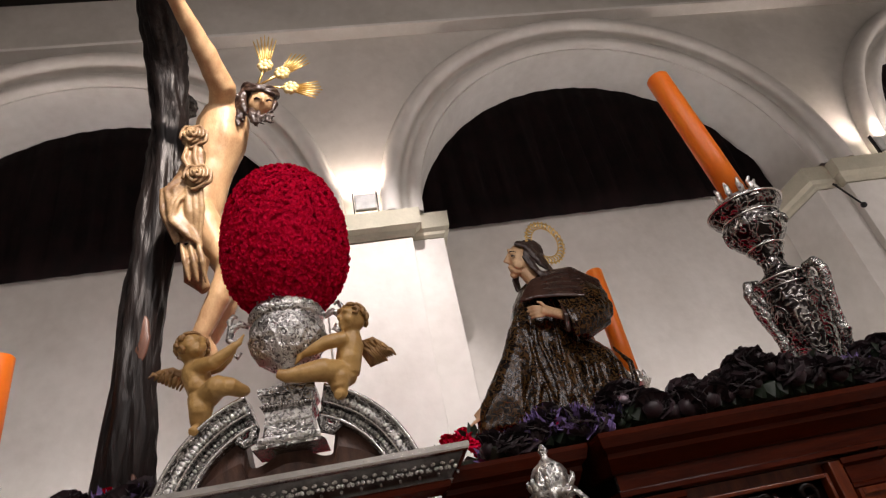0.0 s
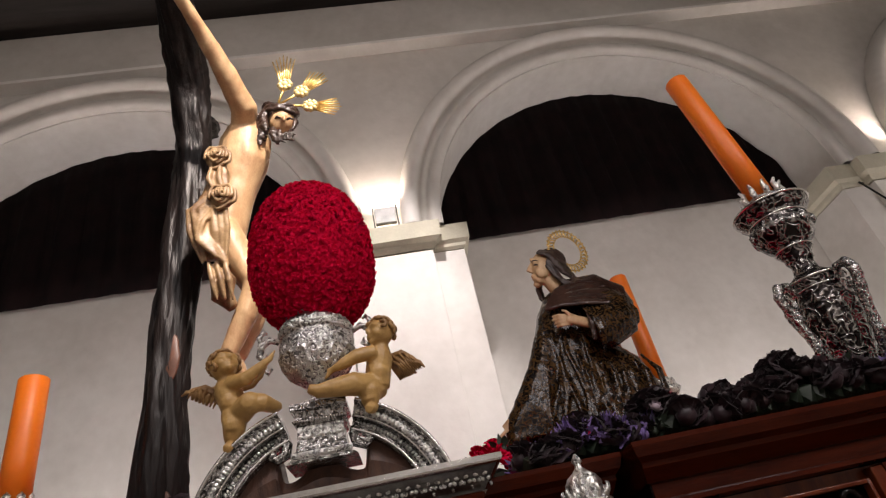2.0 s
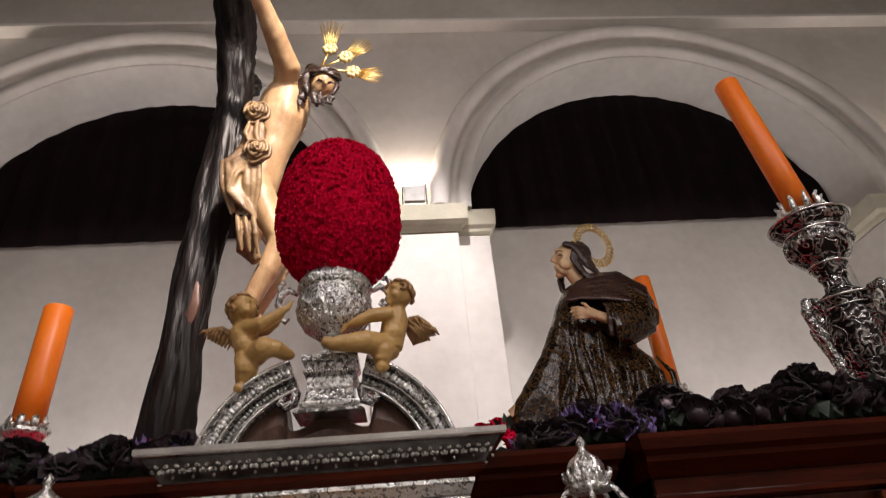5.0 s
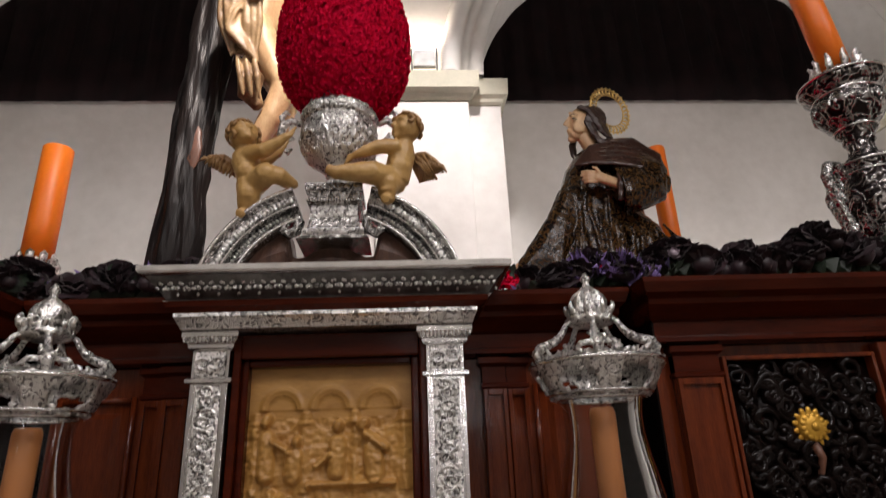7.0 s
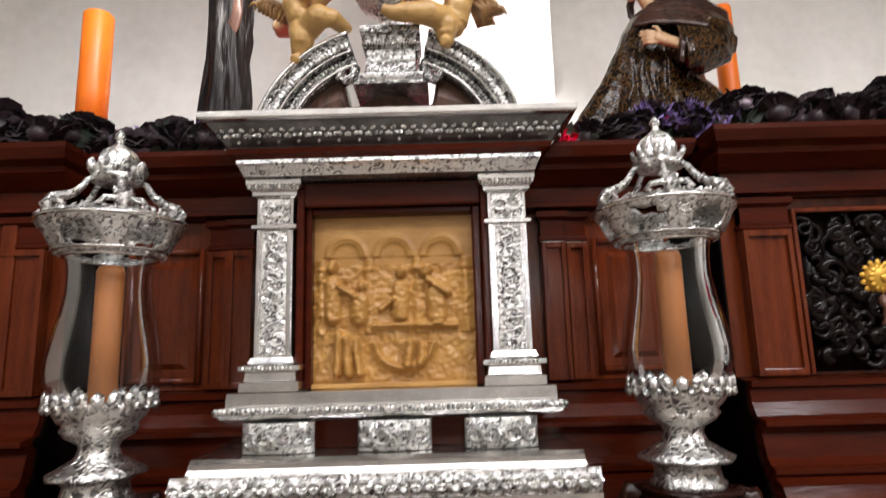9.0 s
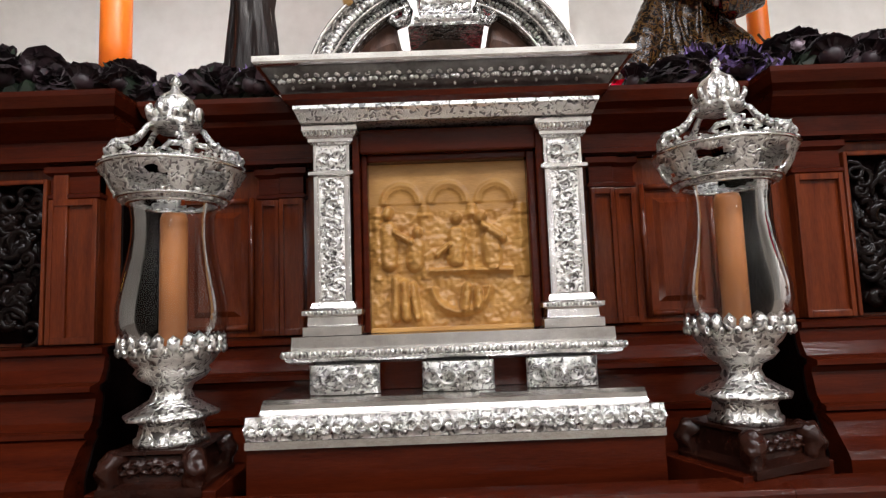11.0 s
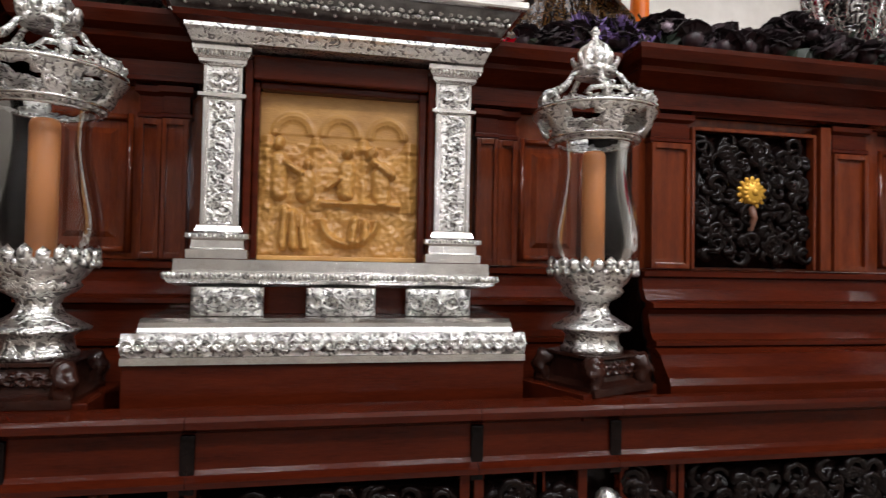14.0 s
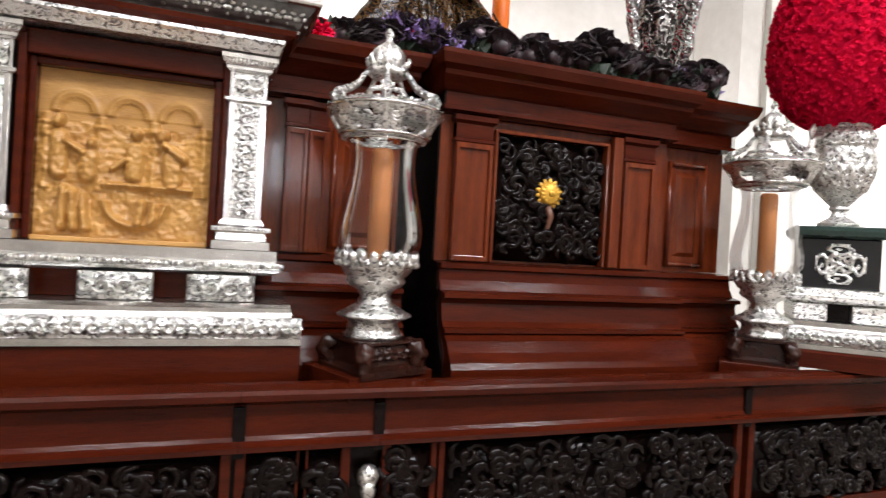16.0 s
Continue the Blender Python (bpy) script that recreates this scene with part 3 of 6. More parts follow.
for s in (-1, 1):
    e = lambda x: MID + s * x
    x0, x1 = sorted((e(0.99), e(2.0)))
    bay = carcass("casket_bay", x0, x1, YB, "projecting mahogany casket bay with a dark carved panel")
    for a, b in ((1.04, 1.185), (1.765, 1.91)):
        p0, p1 = sorted((e(a), e(b)))
        strip(bay, p0, p1, YB + 0.03, 1.868, 2.396, 0.045)
    p0, p1 = sorted((e(1.205), e(1.68)))
    panel = carved("carved_panel", p0, p1, 1.875, 2.345, YB + 0.022, bay, WOOD_DARK, 7 + s, 0.02)
    panel["label"] = "almost black carved scrollwork panel"
    bm = bmesh.new()
    for a, b, c, d in ((p0 - 0.012, p0, 1.868, 2.36), (p1, p1 + 0.012, 1.868, 2.36), (p0, p1, 2.346, 2.36), (p1 + 0.03, p1 + 0.075, 1.868, 2.39)):
        box(bm, a, b, YB - 0.012, YB + 0.029, c, d, bevel=0.004)
    part("panel_moulding", bm, WOOD_UP_LIT, bay)
    # thin black sheets over the bay's inner side, shade given as colour
    edge = e(0.99)
    f0, f1 = sorted((edge - s * 0.006, edge - s * 0.001))
    part("foot_shade", one_stack(f0, f1, YB + 0.002, 3.2, [(0, 0.62 * oy, z) for ox, oy, z in FOOT]), WOOD_DARK, bay, "thin black sheet put as shade on the bay's side")
    part("board_shade", one_box(f0, f1, YB + 0.028, 3.1, 1.866, 2.398), WOOD_DARK, bay)
    part("head_shade", one_stack(f0, f1, YB + 0.002, 3.2, [(0, oy, z) for ox, oy, z in HEAD]), WOOD_DARK, bay)
    cx = (p0 + p1) / 2 - s * 0.01
    bm = bmesh.new()
    ball(bm, (cx, YB - 0.004, 2.14), (0.046, 0.020, 0.046), None, 3)
    ball(bm, (cx, YB - 0.022, 2.14), (0.014, 0.008, 0.014))
    for k in range(14):
        a = math.tau * k / 14
        for r, w, up in ((0.030, 0.009, 0.014), (0.047, 0.009, 0.002)):
            ball(bm, (cx + r * math.cos(a + r * 4), YB - up, 2.14 + r * math.sin(a + r * 4)), (0.013, 0.006, w), Matrix.Rotation(-a - r * 4, 4, "Y"), 2)
    tagged(part("medallion", bm, GILT_PAINT, bay, "gilt flower medallion", smooth=True), kind="stuff")
    bm = sweep(bmesh.new(), [(cx, YB + 0.005, 2.095), (cx + 0.01, YB - 0.004, 2.05), (cx, YB + 0.006, 2.0), (cx - 0.012, YB + 0.012, 1.97)], [0.016, 0.012, 0.009, 0.004], 10)
    part("medallion_stem", bm, KNOT, bay, "brown carved stem", smooth=True)
    # corner section set a little back
    x0, x1 = sorted((e(2.003), e(2.36)))
    corner = carcass("casket_corner", x0, x1, YB + 0.06, "mahogany casket corner with a raised panel")
    p0, p1 = sorted((e(2.06), e(2.27)))
    raised(corner, p0, p1, YB + 0.09, 1.885, 2.34)
deck = part("float_deck", one_box(-2.6, 2.1, 2.0, 4.2, 2.56, 2.6), WOOD_DARK)
tagged(deck, "dark wooden deck of the float", "deck", kind="structure")
# ---- the silver cartouche with the carved panel ----
PL, PR = (-0.643, -0.496), (-0.004, 0.148)
cart = thing("cartouche", (0, 0, 0), "silver aedicule with a honey-coloured carved wooden relief", "cartouche")
part("plinth", one_box(-0.757, 0.245, 1.63, 2.05, 1.472, 1.612, bevel=0.003), WOOD, cart)


def leaf_band(name, x0, x1, y, z0, z1, count, depth, mat, parent, seed=0.0, per=16):
    """A band of repoussé leaves facing the front."""
    ob = part(name, relief(bmesh.new(), x0, x1, y, z0, z1, count * per, 14, lambda u, v: depth * leafy(u, v, count, seed)), mat, parent, smooth=True)
    return ob


b2 = part("base", one_stack(-0.757, 0.245, 1.62, 2.05, [(0, 0, 1.614), (0, 0, 1.632), (-0.01, -0.012, 1.634), (-0.004, -0.004, 1.64), (0.004, 0.006, 1.66), (-0.006, -0.006, 1.682), (-0.025, -0.03, 1.69), (-0.028, -0.036, 1.70), (-0.03, -0.036, 1.712), (-0.03, -0.05, 1.722)]), SILVER_PLAIN, cart)
leaf_band("base_leaves", -0.755, 0.243, 1.622, 1.633, 1.69, 17, 0.020, SILVER, b2, 1.0)
for k, (a, b) in enumerate(((-0.624, -0.443), (-0.334, -0.149), (-0.066, 0.117))):
    blk = part("block", one_box(a + 0.012, b - 0.012, 1.735, 2.05, 1.723, 1.799), SILVER_PLAIN, cart)
    part("block_mask", relief(bmesh.new(), a, b, 1.728, 1.724, 1.798, 60, 22, lambda u, v: 0.046 * max(0, math.sin(math.pi * u)) ** 0.6 * (0.45 + 0.35 * math.sin(math.pi * v) + 0.7 * leafy(u, v, 2, k * 3.1))), SILVER, blk, smooth=True)
part("core", one_box(-0.62, 0.12, 1.80, 2.05, 1.723, 1.80), WOOD, cart)
shelf = part("shelf", one_stack(-0.68, 0.18, 1.715, 2.05, [(-0.02, -0.015, 1.80), (0, 0, 1.808), (0.006, 0.006, 1.818), (0.004, 0.004, 1.836), (-0.004, -0.03, 1.84), (-0.006, -0.03, 1.87)]), SILVER_PLAIN, cart)
bm = bmesh.new()
for i in range(76):
    ball(bm, (-0.688 + 0.876 * i / 75, 1.706, 1.827), (0.0068, 0.009, 0.010), subdivisions=1)
tagged(part("shelf_beading", bm, SILVER_FINE, shelf, smooth=True), kind="stuff")


def silver_pilaster(x0, x1):
    w = x1 - x0
    ob = part("pilaster", one_box(x0 + 0.024, x1 - 0.024, 1.785, 1.90, 1.945, 2.40), SILVER_PLAIN, cart)
    part("pilaster_base", one_stack(x0, x1, 1.758, 1.9, [(0.004, 0.004, 1.872), (0.004, 0.004, 1.895), (-0.006, -0.006, 1.9), (-0.008, -0.008, 1.92), (0.006, 0.006, 1.926), (0.006, 0.006, 1.938), (-0.012, -0.012, 1.945), (-0.018, -0.02, 1.96)]), SILVER_PLAIN, ob)
    part("pilaster_capital", one_stack(x0, x1, 1.76, 1.9, [(-0.02, -0.02, 2.395), (-0.012, -0.012, 2.402), (-0.012, -0.012, 2.41), (-0.002, -0.002, 2.42), (0.002, 0.004, 2.43), (0.002, 0.004, 2.443)]), SILVER_PLAIN, ob)
    part("pilaster_band", one_stack(x0 + 0.02, x1 - 0.02, 1.778, 1.9, [(0, 0, 2.305), (0.008, 0.006, 2.309), (0.008, 0.006, 2.318), (0, 0, 2.322)]), SILVER_PLAIN, ob)
    a, b = x0 + 0.04, x1 - 0.04
    part("pilaster_relief", relief(bmesh.new(), a, b, 1.784, 1.965, 2.30, 18, 120, lambda u, v: 0.014 * leafy(v, u, 6, x0)), SILVER, ob, smooth=True)
    part("pilaster_relief", relief(bmesh.new(), a - 0.008, b + 0.008, 1.784, 2.325, 2.393, 26, 22, lambda u, v: 0.013 * leafy(u, v, 1, x0 + 5)), SILVER, ob, smooth=True)
    bm = bmesh.new()
    for i in range(14):
        x = x0 + 0.006 + (w - 0.012) * i / 13
        ball(bm, (x, 1.756, 2.421), (0.004, 0.006, 0.008), subdivisions=1)
        ball(bm, (x, 1.752, 1.932), (0.0045, 0.006, 0.006), subdivisions=1)
    tagged(part("pilaster_beading", bm, SILVER_FINE, ob, smooth=True), kind="stuff")
    bm = bmesh.new()
    for x in (x0 + 0.027, x1 - 0.035):
        box(bm, x, x + 0.008, 1.777, 1.786, 1.962, 2.304)
    part("pilaster_fillet", bm, SILVER_PLAIN, ob)


silver_pilaster(*PL)
silver_pilaster(*PR)
# wooden frame and the carved relief
bm = bmesh.new()
for x0, x1, z0, z1, y in ((-0.515, -0.494, 1.872, 2.44, 1.80), (0.0, 0.021, 1.872, 2.44, 1.80), (-0.494, 0.0, 2.372, 2.44, 1.80), (-0.494, -0.476, 1.872, 2.372, 1.825), (-0.024, 0.0, 1.872, 2.372, 1.825), (-0.476, -0.024, 2.352, 2.372, 1.825)):
    box(bm, x0, x1, y, 1.90, z0, z1, bevel=0.005)
part("frame", bm, WOOD, cart)


def scene_height(u, v):
    """Three shallow arches over groups of rounded forms above and below a long shelf."""
    h = 0.0
    for c in (0.2, 0.5, 0.8):
        d = math.hypot((u - c) * 0.96, v - 0.755)
        if v > 0.755:
            h += 0.007 * math.exp(-(((d - 0.115) / 0.016) ** 2)) + 0.003 * math.exp(-(((d - 0.085) / 0.014) ** 2)) - (0.004 if d < 0.085 else 0)
        elif d < 0.12:
            h -= 0.006 * min(1.0, max(0.0, (v - 0.35) / 0.1))
    for c in (0.05, 0.35, 0.65, 0.95):
        h += 0.010 * math.exp(-(((u - c) / 0.028) ** 2)) * (1 if 0.3 < v < 0.74 else 0)
        h += 0.008 * math.exp(-(((u - c) / 0.05) ** 2)) * math.exp(-(((v - 0.68) / 0.012) ** 2))
    # rounded limbs: from, to, radius, depth
    limbs = ((0.12, 0.40, 0.12, 0.60, 0.05, 0.020), (0.11, 0.69, 0.12, 0.71, 0.032, 0.026), (0.16, 0.58, 0.26, 0.52, 0.02, 0.024), (0.28, 0.40, 0.29, 0.50, 0.055, 0.026), (0.30, 0.575, 0.30, 0.58, 0.032, 0.028),
             (0.54, 0.42, 0.55, 0.56, 0.055, 0.020), (0.545, 0.655, 0.55, 0.66, 0.033, 0.028), (0.50, 0.50, 0.42, 0.44, 0.018, 0.02), (0.77, 0.40, 0.76, 0.52, 0.06, 0.022), (0.69, 0.655, 0.71, 0.67, 0.033, 0.026),
             (0.72, 0.61, 0.84, 0.53, 0.026, 0.026), (0.15, 0.08, 0.16, 0.30, 0.028, 0.026), (0.22, 0.08, 0.21, 0.28, 0.03, 0.028), (0.29, 0.08, 0.26, 0.26, 0.026, 0.024), (0.58, 0.13, 0.60, 0.24, 0.03, 0.03), (0.66, 0.12, 0.67, 0.22, 0.026, 0.028))
    for x1, z1, x2, z2, r, d in limbs:
        lx, lz = x2 - x1, z2 - z1
        f = min(1.0, max(0.0, ((u - x1) * lx + (v - z1) * lz) / (lx * lx + lz * lz + 1e-9)))
        q = math.hypot(u - x1 - f * lx, v - z1 - f * lz) / r
        if q < 1:
            h = max(h, 0.0) * 0.5 + 1.2 * d * (1 - q * q) ** 0.4
    # the long shelf and the curved bier
    h += 0.022 * math.exp(-(((v - (0.345 - 0.05 * (u - 0.5) ** 2)) / 0.016) ** 2)) * (1 if 0.36 < u < 0.9 else 0)
    d = math.hypot((u - 0.56) * 0.9, (v - 0.26))
    h += 0.024 * math.exp(-(((d - 0.16) / 0.022) ** 2)) * (1 if v < 0.25 else 0)
    n = noise.noise(Vector((u * 16, v * 16, 3.3)))
    h += 0.006 * n * (1 if v < 0.7 else 0.1) + 0.004 * noise.noise(Vector((u * 38, v * 38, 1.0))) * (1 if v < 0.7 else 0)
    return h


rel = part("relief_panel", relief(bmesh.new(), -0.476, -0.024, 1.862, 1.874, 2.353, 150, 156, scene_height), CEDAR, cart, "honey-coloured carved wooden relief", smooth=True)
part("backing", one_box(-0.50, 0.0, 1.885, 2.04, 1.872, 2.36), WOOD, cart)
part("panel_sill", one_box(-0.476, -0.024, 1.83, 1.875, 1.871, 1.884, bevel=0.003), CEDAR, cart)
# architrave, wooden frieze and cornice
part("architrave", one_stack(-0.643, 0.148, 1.74, 2.05, [(0.002, 0.0, 2.446), (0.004, 0.004, 2.452), (0.01, 0.02, 2.468), (0.014, 0.03, 2.474), (0.014, 0.03, 2.484)]), SILVER_FINE, cart)
part("frieze", one_stack(-0.643, 0.148, 1.76, 2.05, [(0.02, 0.0, 2.486), (0.026, 0.012, 2.495), (0.045, 0.03, 2.508), (0.05, 0.035, 2.522)]), WOOD, cart)
corn = part("cornice", one_stack(-0.643, 0.148, 1.80, 2.05, [(0.054, 0.045, 2.5225), (0.062, 0.052, 2.530), (0.054, 0.048, 2.5335)]), SILVER_PLAIN, cart)
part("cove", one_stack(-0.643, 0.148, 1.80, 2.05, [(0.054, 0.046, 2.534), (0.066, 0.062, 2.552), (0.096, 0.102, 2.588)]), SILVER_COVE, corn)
part("cornice_top", one_stack(-0.643, 0.148, 1.80, 2.05, [(0.102, 0.108, 2.5885), (0.110, 0.116, 2.592), (0.114, 0.120, 2.597), (0.114, 0.120, 2.612)]), SILVER_PLAIN, corn)
# paired leaves rising in the cove
bm = bmesh.new()
for i in range(17):
    x = -0.690 + 0.885 * i / 16
    for side in (-1, 1):
        for k in range(4):
            f = k / 3
            ball(bm, (x + side * (0.006 + 0.016 * f), 1.739 - 0.020 * (0.4 + 0.6 * math.sin(2.2 * f)), 2.549 + 0.026 * math.sin(2.4 * f + 0.4)), (0.0062, 0.007, 0.0125 - 0.003 * f), Matrix.Rotation(-0.85, 4, "X") @ Matrix.Rotation(side * (0.2 + 0.6 * f), 4, "Y"), 1)
    ball(bm, (x, 1.728, 2.562), (0.0045, 0.007, 0.018), Matrix.Rotation(-0.85, 4, "X"), 1)
    ball(bm, (x + 0.0277, 1.742, 2.545), (0.005, 0.006, 0.008), Matrix.Rotation(-0.85, 4, "X"), 1)
tagged(part("cornice_leaves", bm, SILVER_FINE, corn, smooth=True), kind="stuff")

# broken segmental pediment
ZC, RO, RI = 2.49, 0.388, 0.296
for s in (-1, 1):
    bm = bmesh.new()
    rows = []
    section = [(RI, 0.02), (RI, -0.02), (RI + 0.014, -0.03), (RI + 0.02, -0.012), (RI + 0.036, -0.012), (RI + 0.04, -0.035), (RO - 0.02, -0.045), (RO - 0.012, -0.055), (RO, -0.055), (RO, 0.05), (RI + 0.02, 0.05)]
    for i in range(29):
        a = radians(17.5 + (73 - 17.5) * i / 28)
        rows.append([bm.verts.new((-0.246 + s * r * math.sin(a), 1.78 + d, ZC + r * math.cos(a))) for r, d in section])
    m = len(section)
    for a, b in zip(rows, rows[1:]):
        for k in range(m):
            bm.faces.new((a[k], a[(k + 1) % m], b[(k + 1) % m], b[k]))
    bm.faces.new(rows[0])
    bm.faces.new(rows[-1][::-1])
    arc = part("pediment_arc", bm, SILVER_ARC, cart)
    for rr, dd, q in ((RO - 0.004, -0.055, 0.006), (RI + 0.044, -0.036, 0.004), (RI + 0.006, -0.026, 0.005)):
        bow = [(-0.246 + s * rr * math.sin(radians(17.5 + 55.5 * i / 28)), 1.78 + dd, ZC + rr * math.cos(radians(17.5 + 55.5 * i / 28))) for i in range(29)]
        part("arc_fillet", sweep(bmesh.new(), bow, q, 8), SILVER_PLAIN, arc, smooth=True)
    bm = bmesh.new()
    for i in range(26):
        a = radians(20 + 51 * i / 25)
        for r, q in ((RO - 0.034, 0.013), (RI + 0.028, 0.0075)):
            ball(bm, (-0.246 + s * r * math.sin(a), 1.78 - (0.043 if q > 0.01 else 0.016), ZC + r * math.cos(a)), (q * 0.75, 0.008, q), Matrix.Rotation(s * a, 4, "Y"), 1)
    tagged(part("arc_leaves", bm, SILVER_FINE, arc, smooth=True), kind="stuff")
bm = bmesh.new()
rows = []
for i in range(97):
    u = -1 + 2 * i / 96
    x = -0.246 + 0.29 * u
    d = abs(x + 0.246)
    under = max(2.61, ZC + math.sqrt(max(0.0, (RI + 0.008) ** 2 - d * d)))
    dip = 2.688 + 0.022 * math.cos(d * 30)
    blend = min(1.0, max(0.0, (d - 0.118) / 0.022))
    top = dip + (under - dip) * blend * blend * (3 - 2 * blend) if d < 0.2 else under
    rows.append([bm.verts.new((x, y, z)) for y, z in ((1.80, 2.602), (1.79 - 0.02 * (1 - u * u), (2.602 + top) / 2), (1.80, top), (1.90, top), (1.90, 2.602))])
for a, b in zip(rows, rows[1:]):
    for k in range(4):
        bm.faces.new((a[k], a[k + 1], b[k + 1], b[k]))
part("tympanum", bm, TYMPANUM, cart, "brown carved tympanum")
for s in (-1, 1):
    # scrolled inner ends of the two arcs
    bm = sweep(bmesh.new(), [(-0.246 + s * x, 1.765, z) for x, z in ((0.115, 2.792), (0.098, 2.765), (0.104, 2.738), (0.128, 2.728), (0.146, 2.742), (0.140, 2.760), (0.124, 2.758))], [0.012, 0.016, 0.017, 0.016, 0.014, 0.011, 0.007], 10)
    part("arc_scroll", bm, SILVER_ARC, cart, smooth=True)
ped = part("pedestal", one_stack(-0.313, -0.166, 1.715, 1.86, [(0.030, 0.012, 2.692), (0.016, 0.012, 2.702), (0.012, 0.012, 2.72), (0.0, 0.0, 2.728), (-0.004, -0.004, 2.75), (-0.008, -0.008, 2.80), (0.0, 0.0, 2.805), (0.006, 0.006, 2.815), (-0.004, -0.004, 2.82), (0.0, 0, 2.84), (0.01, 0.01, 2.848), (0.01, 0.01, 2.866)]), SILVER_ARC, cart)
leaf_band("pedestal_leaves", -0.305, -0.17, 1.722, 2.752, 2.80, 3, 0.010, SILVER, ped, 7.0)
leaf_band("pedestal_leaves", -0.325, -0.15, 1.703, 2.700, 2.722, 6, 0.008, SILVER, ped, 9.0)
bm = bmesh.new()
for i in range(20):
    ball(bm, (-0.312 + 0.15 * i / 19, 1.707, 2.812), (0.0035, 0.005, 0.005), subdivisions=1)
tagged(part("pedestal_beading", bm, SILVER_PLAIN, ped, smooth=True), kind="stuff")


# ---- urns and balls of carnations ----
def urn(at, size, label):
    ob = thing("urn", at, label, "urn", "silver urns")
    s = size
    prof = [(0.075, 0.0), (0.078, 0.012), (0.06, 0.02), (0.034, 0.032), (0.028, 0.048), (0.04, 0.056), (0.032, 0.064), (0.055, 0.08), (0.09, 0.11), (0.112, 0.15), (0.120, 0.19), (0.121, 0.215), (0.112, 0.228), (0.110, 0.238), (0.118, 0.243), (0.117, 0.265), (0.106, 0.285), (0.098, 0.297), (0.103, 0.305), (0.08, 0.302)]
    dense = []
    for (r0, z0), (r1, z1) in zip(prof, prof[1:]):
        n = max(1, round(math.hypot(r1 - r0, z1 - z0) / 0.0045))
        dense += [(r0 + (r1 - r0) * i / n, z0 + (z1 - z0) * i / n) for i in range(n)]
    dense.append(prof[-1])

    def chase(a, k):
        """Repoussé leaves round the bowl, a lighter frieze under the rim."""
        z = dense[k][1]
        u = a / math.tau
        if 0.075 < z < 0.215:
            return 1 + 0.085 * leafy(u, (z - 0.075) / 0.14, 9, 2.0)
        if 0.24 < z < 0.296:
            return 1 + 0.07 * leafy(u, (z - 0.24) / 0.056, 12, 5.0)
        return 1 + 0.012 * math.sin(a * 16)

    part("body", lathe(bmesh.new(), [(r * s, z * s) for r, z in dense], 160, wave=chase), SILVER, ob, smooth=True)
    for k in (-1, 1):
        bm = bmesh.new()
        pts = [(0.122, 0.245), (0.15, 0.262), (0.178, 0.245), (0.185, 0.21), (0.165, 0.185), (0.15, 0.198), (0.16, 0.212)]
        sweep(bm, [(k * x * s, 0, z * s) for x, z in pts], [0.008 * s, 0.012 * s, 0.014 * s, 0.013 * s, 0.011 * s, 0.009 * s, 0.007 * s], 8)
        sweep(bm, [(k * x * s, 0, z * s) for x, z in ((0.178, 0.245), (0.185, 0.275), (0.17, 0.295), (0.16, 0.285))], [0.006 * s, 0.010 * s, 0.008 * s, 0.005 * s], 8)
        sweep(bm, [(k * x * s, 0, z * s) for x, z in ((0.165, 0.19), (0.175, 0.165), (0.158, 0.145), (0.148, 0.16))], [0.006 * s, 0.010 * s, 0.008 * s, 0.005 * s], 8)
        part("handle", bm, SILVER_FINE, ob, smooth=True)
    return ob


def carnation_ball(at, rx, rz, count, label, seed):
    """A packed egg of ruffled blooms."""
    rng = random.Random(seed)
    verts, faces = [], []
    swell = lambda f: (1 - abs(f) ** 2.4) ** (1 / 2.2) * (1 + 0.05 * (1 - f))
    core = lathe(bmesh.new(), [(max(0.004, 0.955 * rx * swell(-1 + 2 * k / 24)), 0.955 * rz * (-1 + 2 * k / 24)) for k in range(25)], 48)
    for i in range(count):
        f = 1 - 2 * (i + 0.5) / count
        a = i * 2.399963 + rng.uniform(-0.15, 0.15)
        q = (1 - abs(f) ** 2.4) ** (1 / 2.2)
        p = Vector((rx * q * math.cos(a) * (1 + 0.05 * (1 - f)), rx * q * math.sin(a) * (1 + 0.05 * (1 - f)), rz * f))
        n = Vector((p.x / rx**2, p.y / rx**2, p.z / rz**2)).normalized()
        p *= 0.98 + 0.022 * rng.random()
        t = n.orthogonal().normalized()
        b = n.cross(t)
        r0 = 0.058 * rx * (0.85 + 0.4 * rng.random())
        for ring, (rr, hh) in enumerate(((1.0, 0.0), (0.7, 0.5), (0.36, 0.72))):
            base_i = len(verts)
            k = 11 if ring == 0 else 8
            verts.append(p + n * (r0 * (hh - 0.3)))
            for j in range(k):
                w = math.tau * j / k + ring * 0.4 + rng.uniform(-0.1, 0.1)
                rad = r0 * rr * rng.uniform(0.85, 1.2)
                verts.append(p + (t * math.cos(w) + b * math.sin(w)) * rad + n * (r0 * (hh + rng.uniform(-0.2, 0.22))))
            for j in range(k):
                faces.append((base_i, base_i + 1 + j, base_i + 1 + (j + 1) % k))
    data = bpy.data.meshes.new("carnation_ball")
    cm = bpy.data.meshes.new("tmp")
    core.to_mesh(cm)
    core.free()
    off = len(verts)
    verts += [v.co.copy() for v in cm.vertices]
    faces += [tuple(off + i for i in f.vertices) for f in cm.polygons]
    bpy.data.meshes.remove(cm)
    data.from_pydata([tuple(v) for v in verts], [], faces)
    data.materials.append(CARNATION)
    ob = new("carnation_ball", data)
    ob.location = at
    return tagged(ob, label, "flower ball", "flower balls", "stuff")


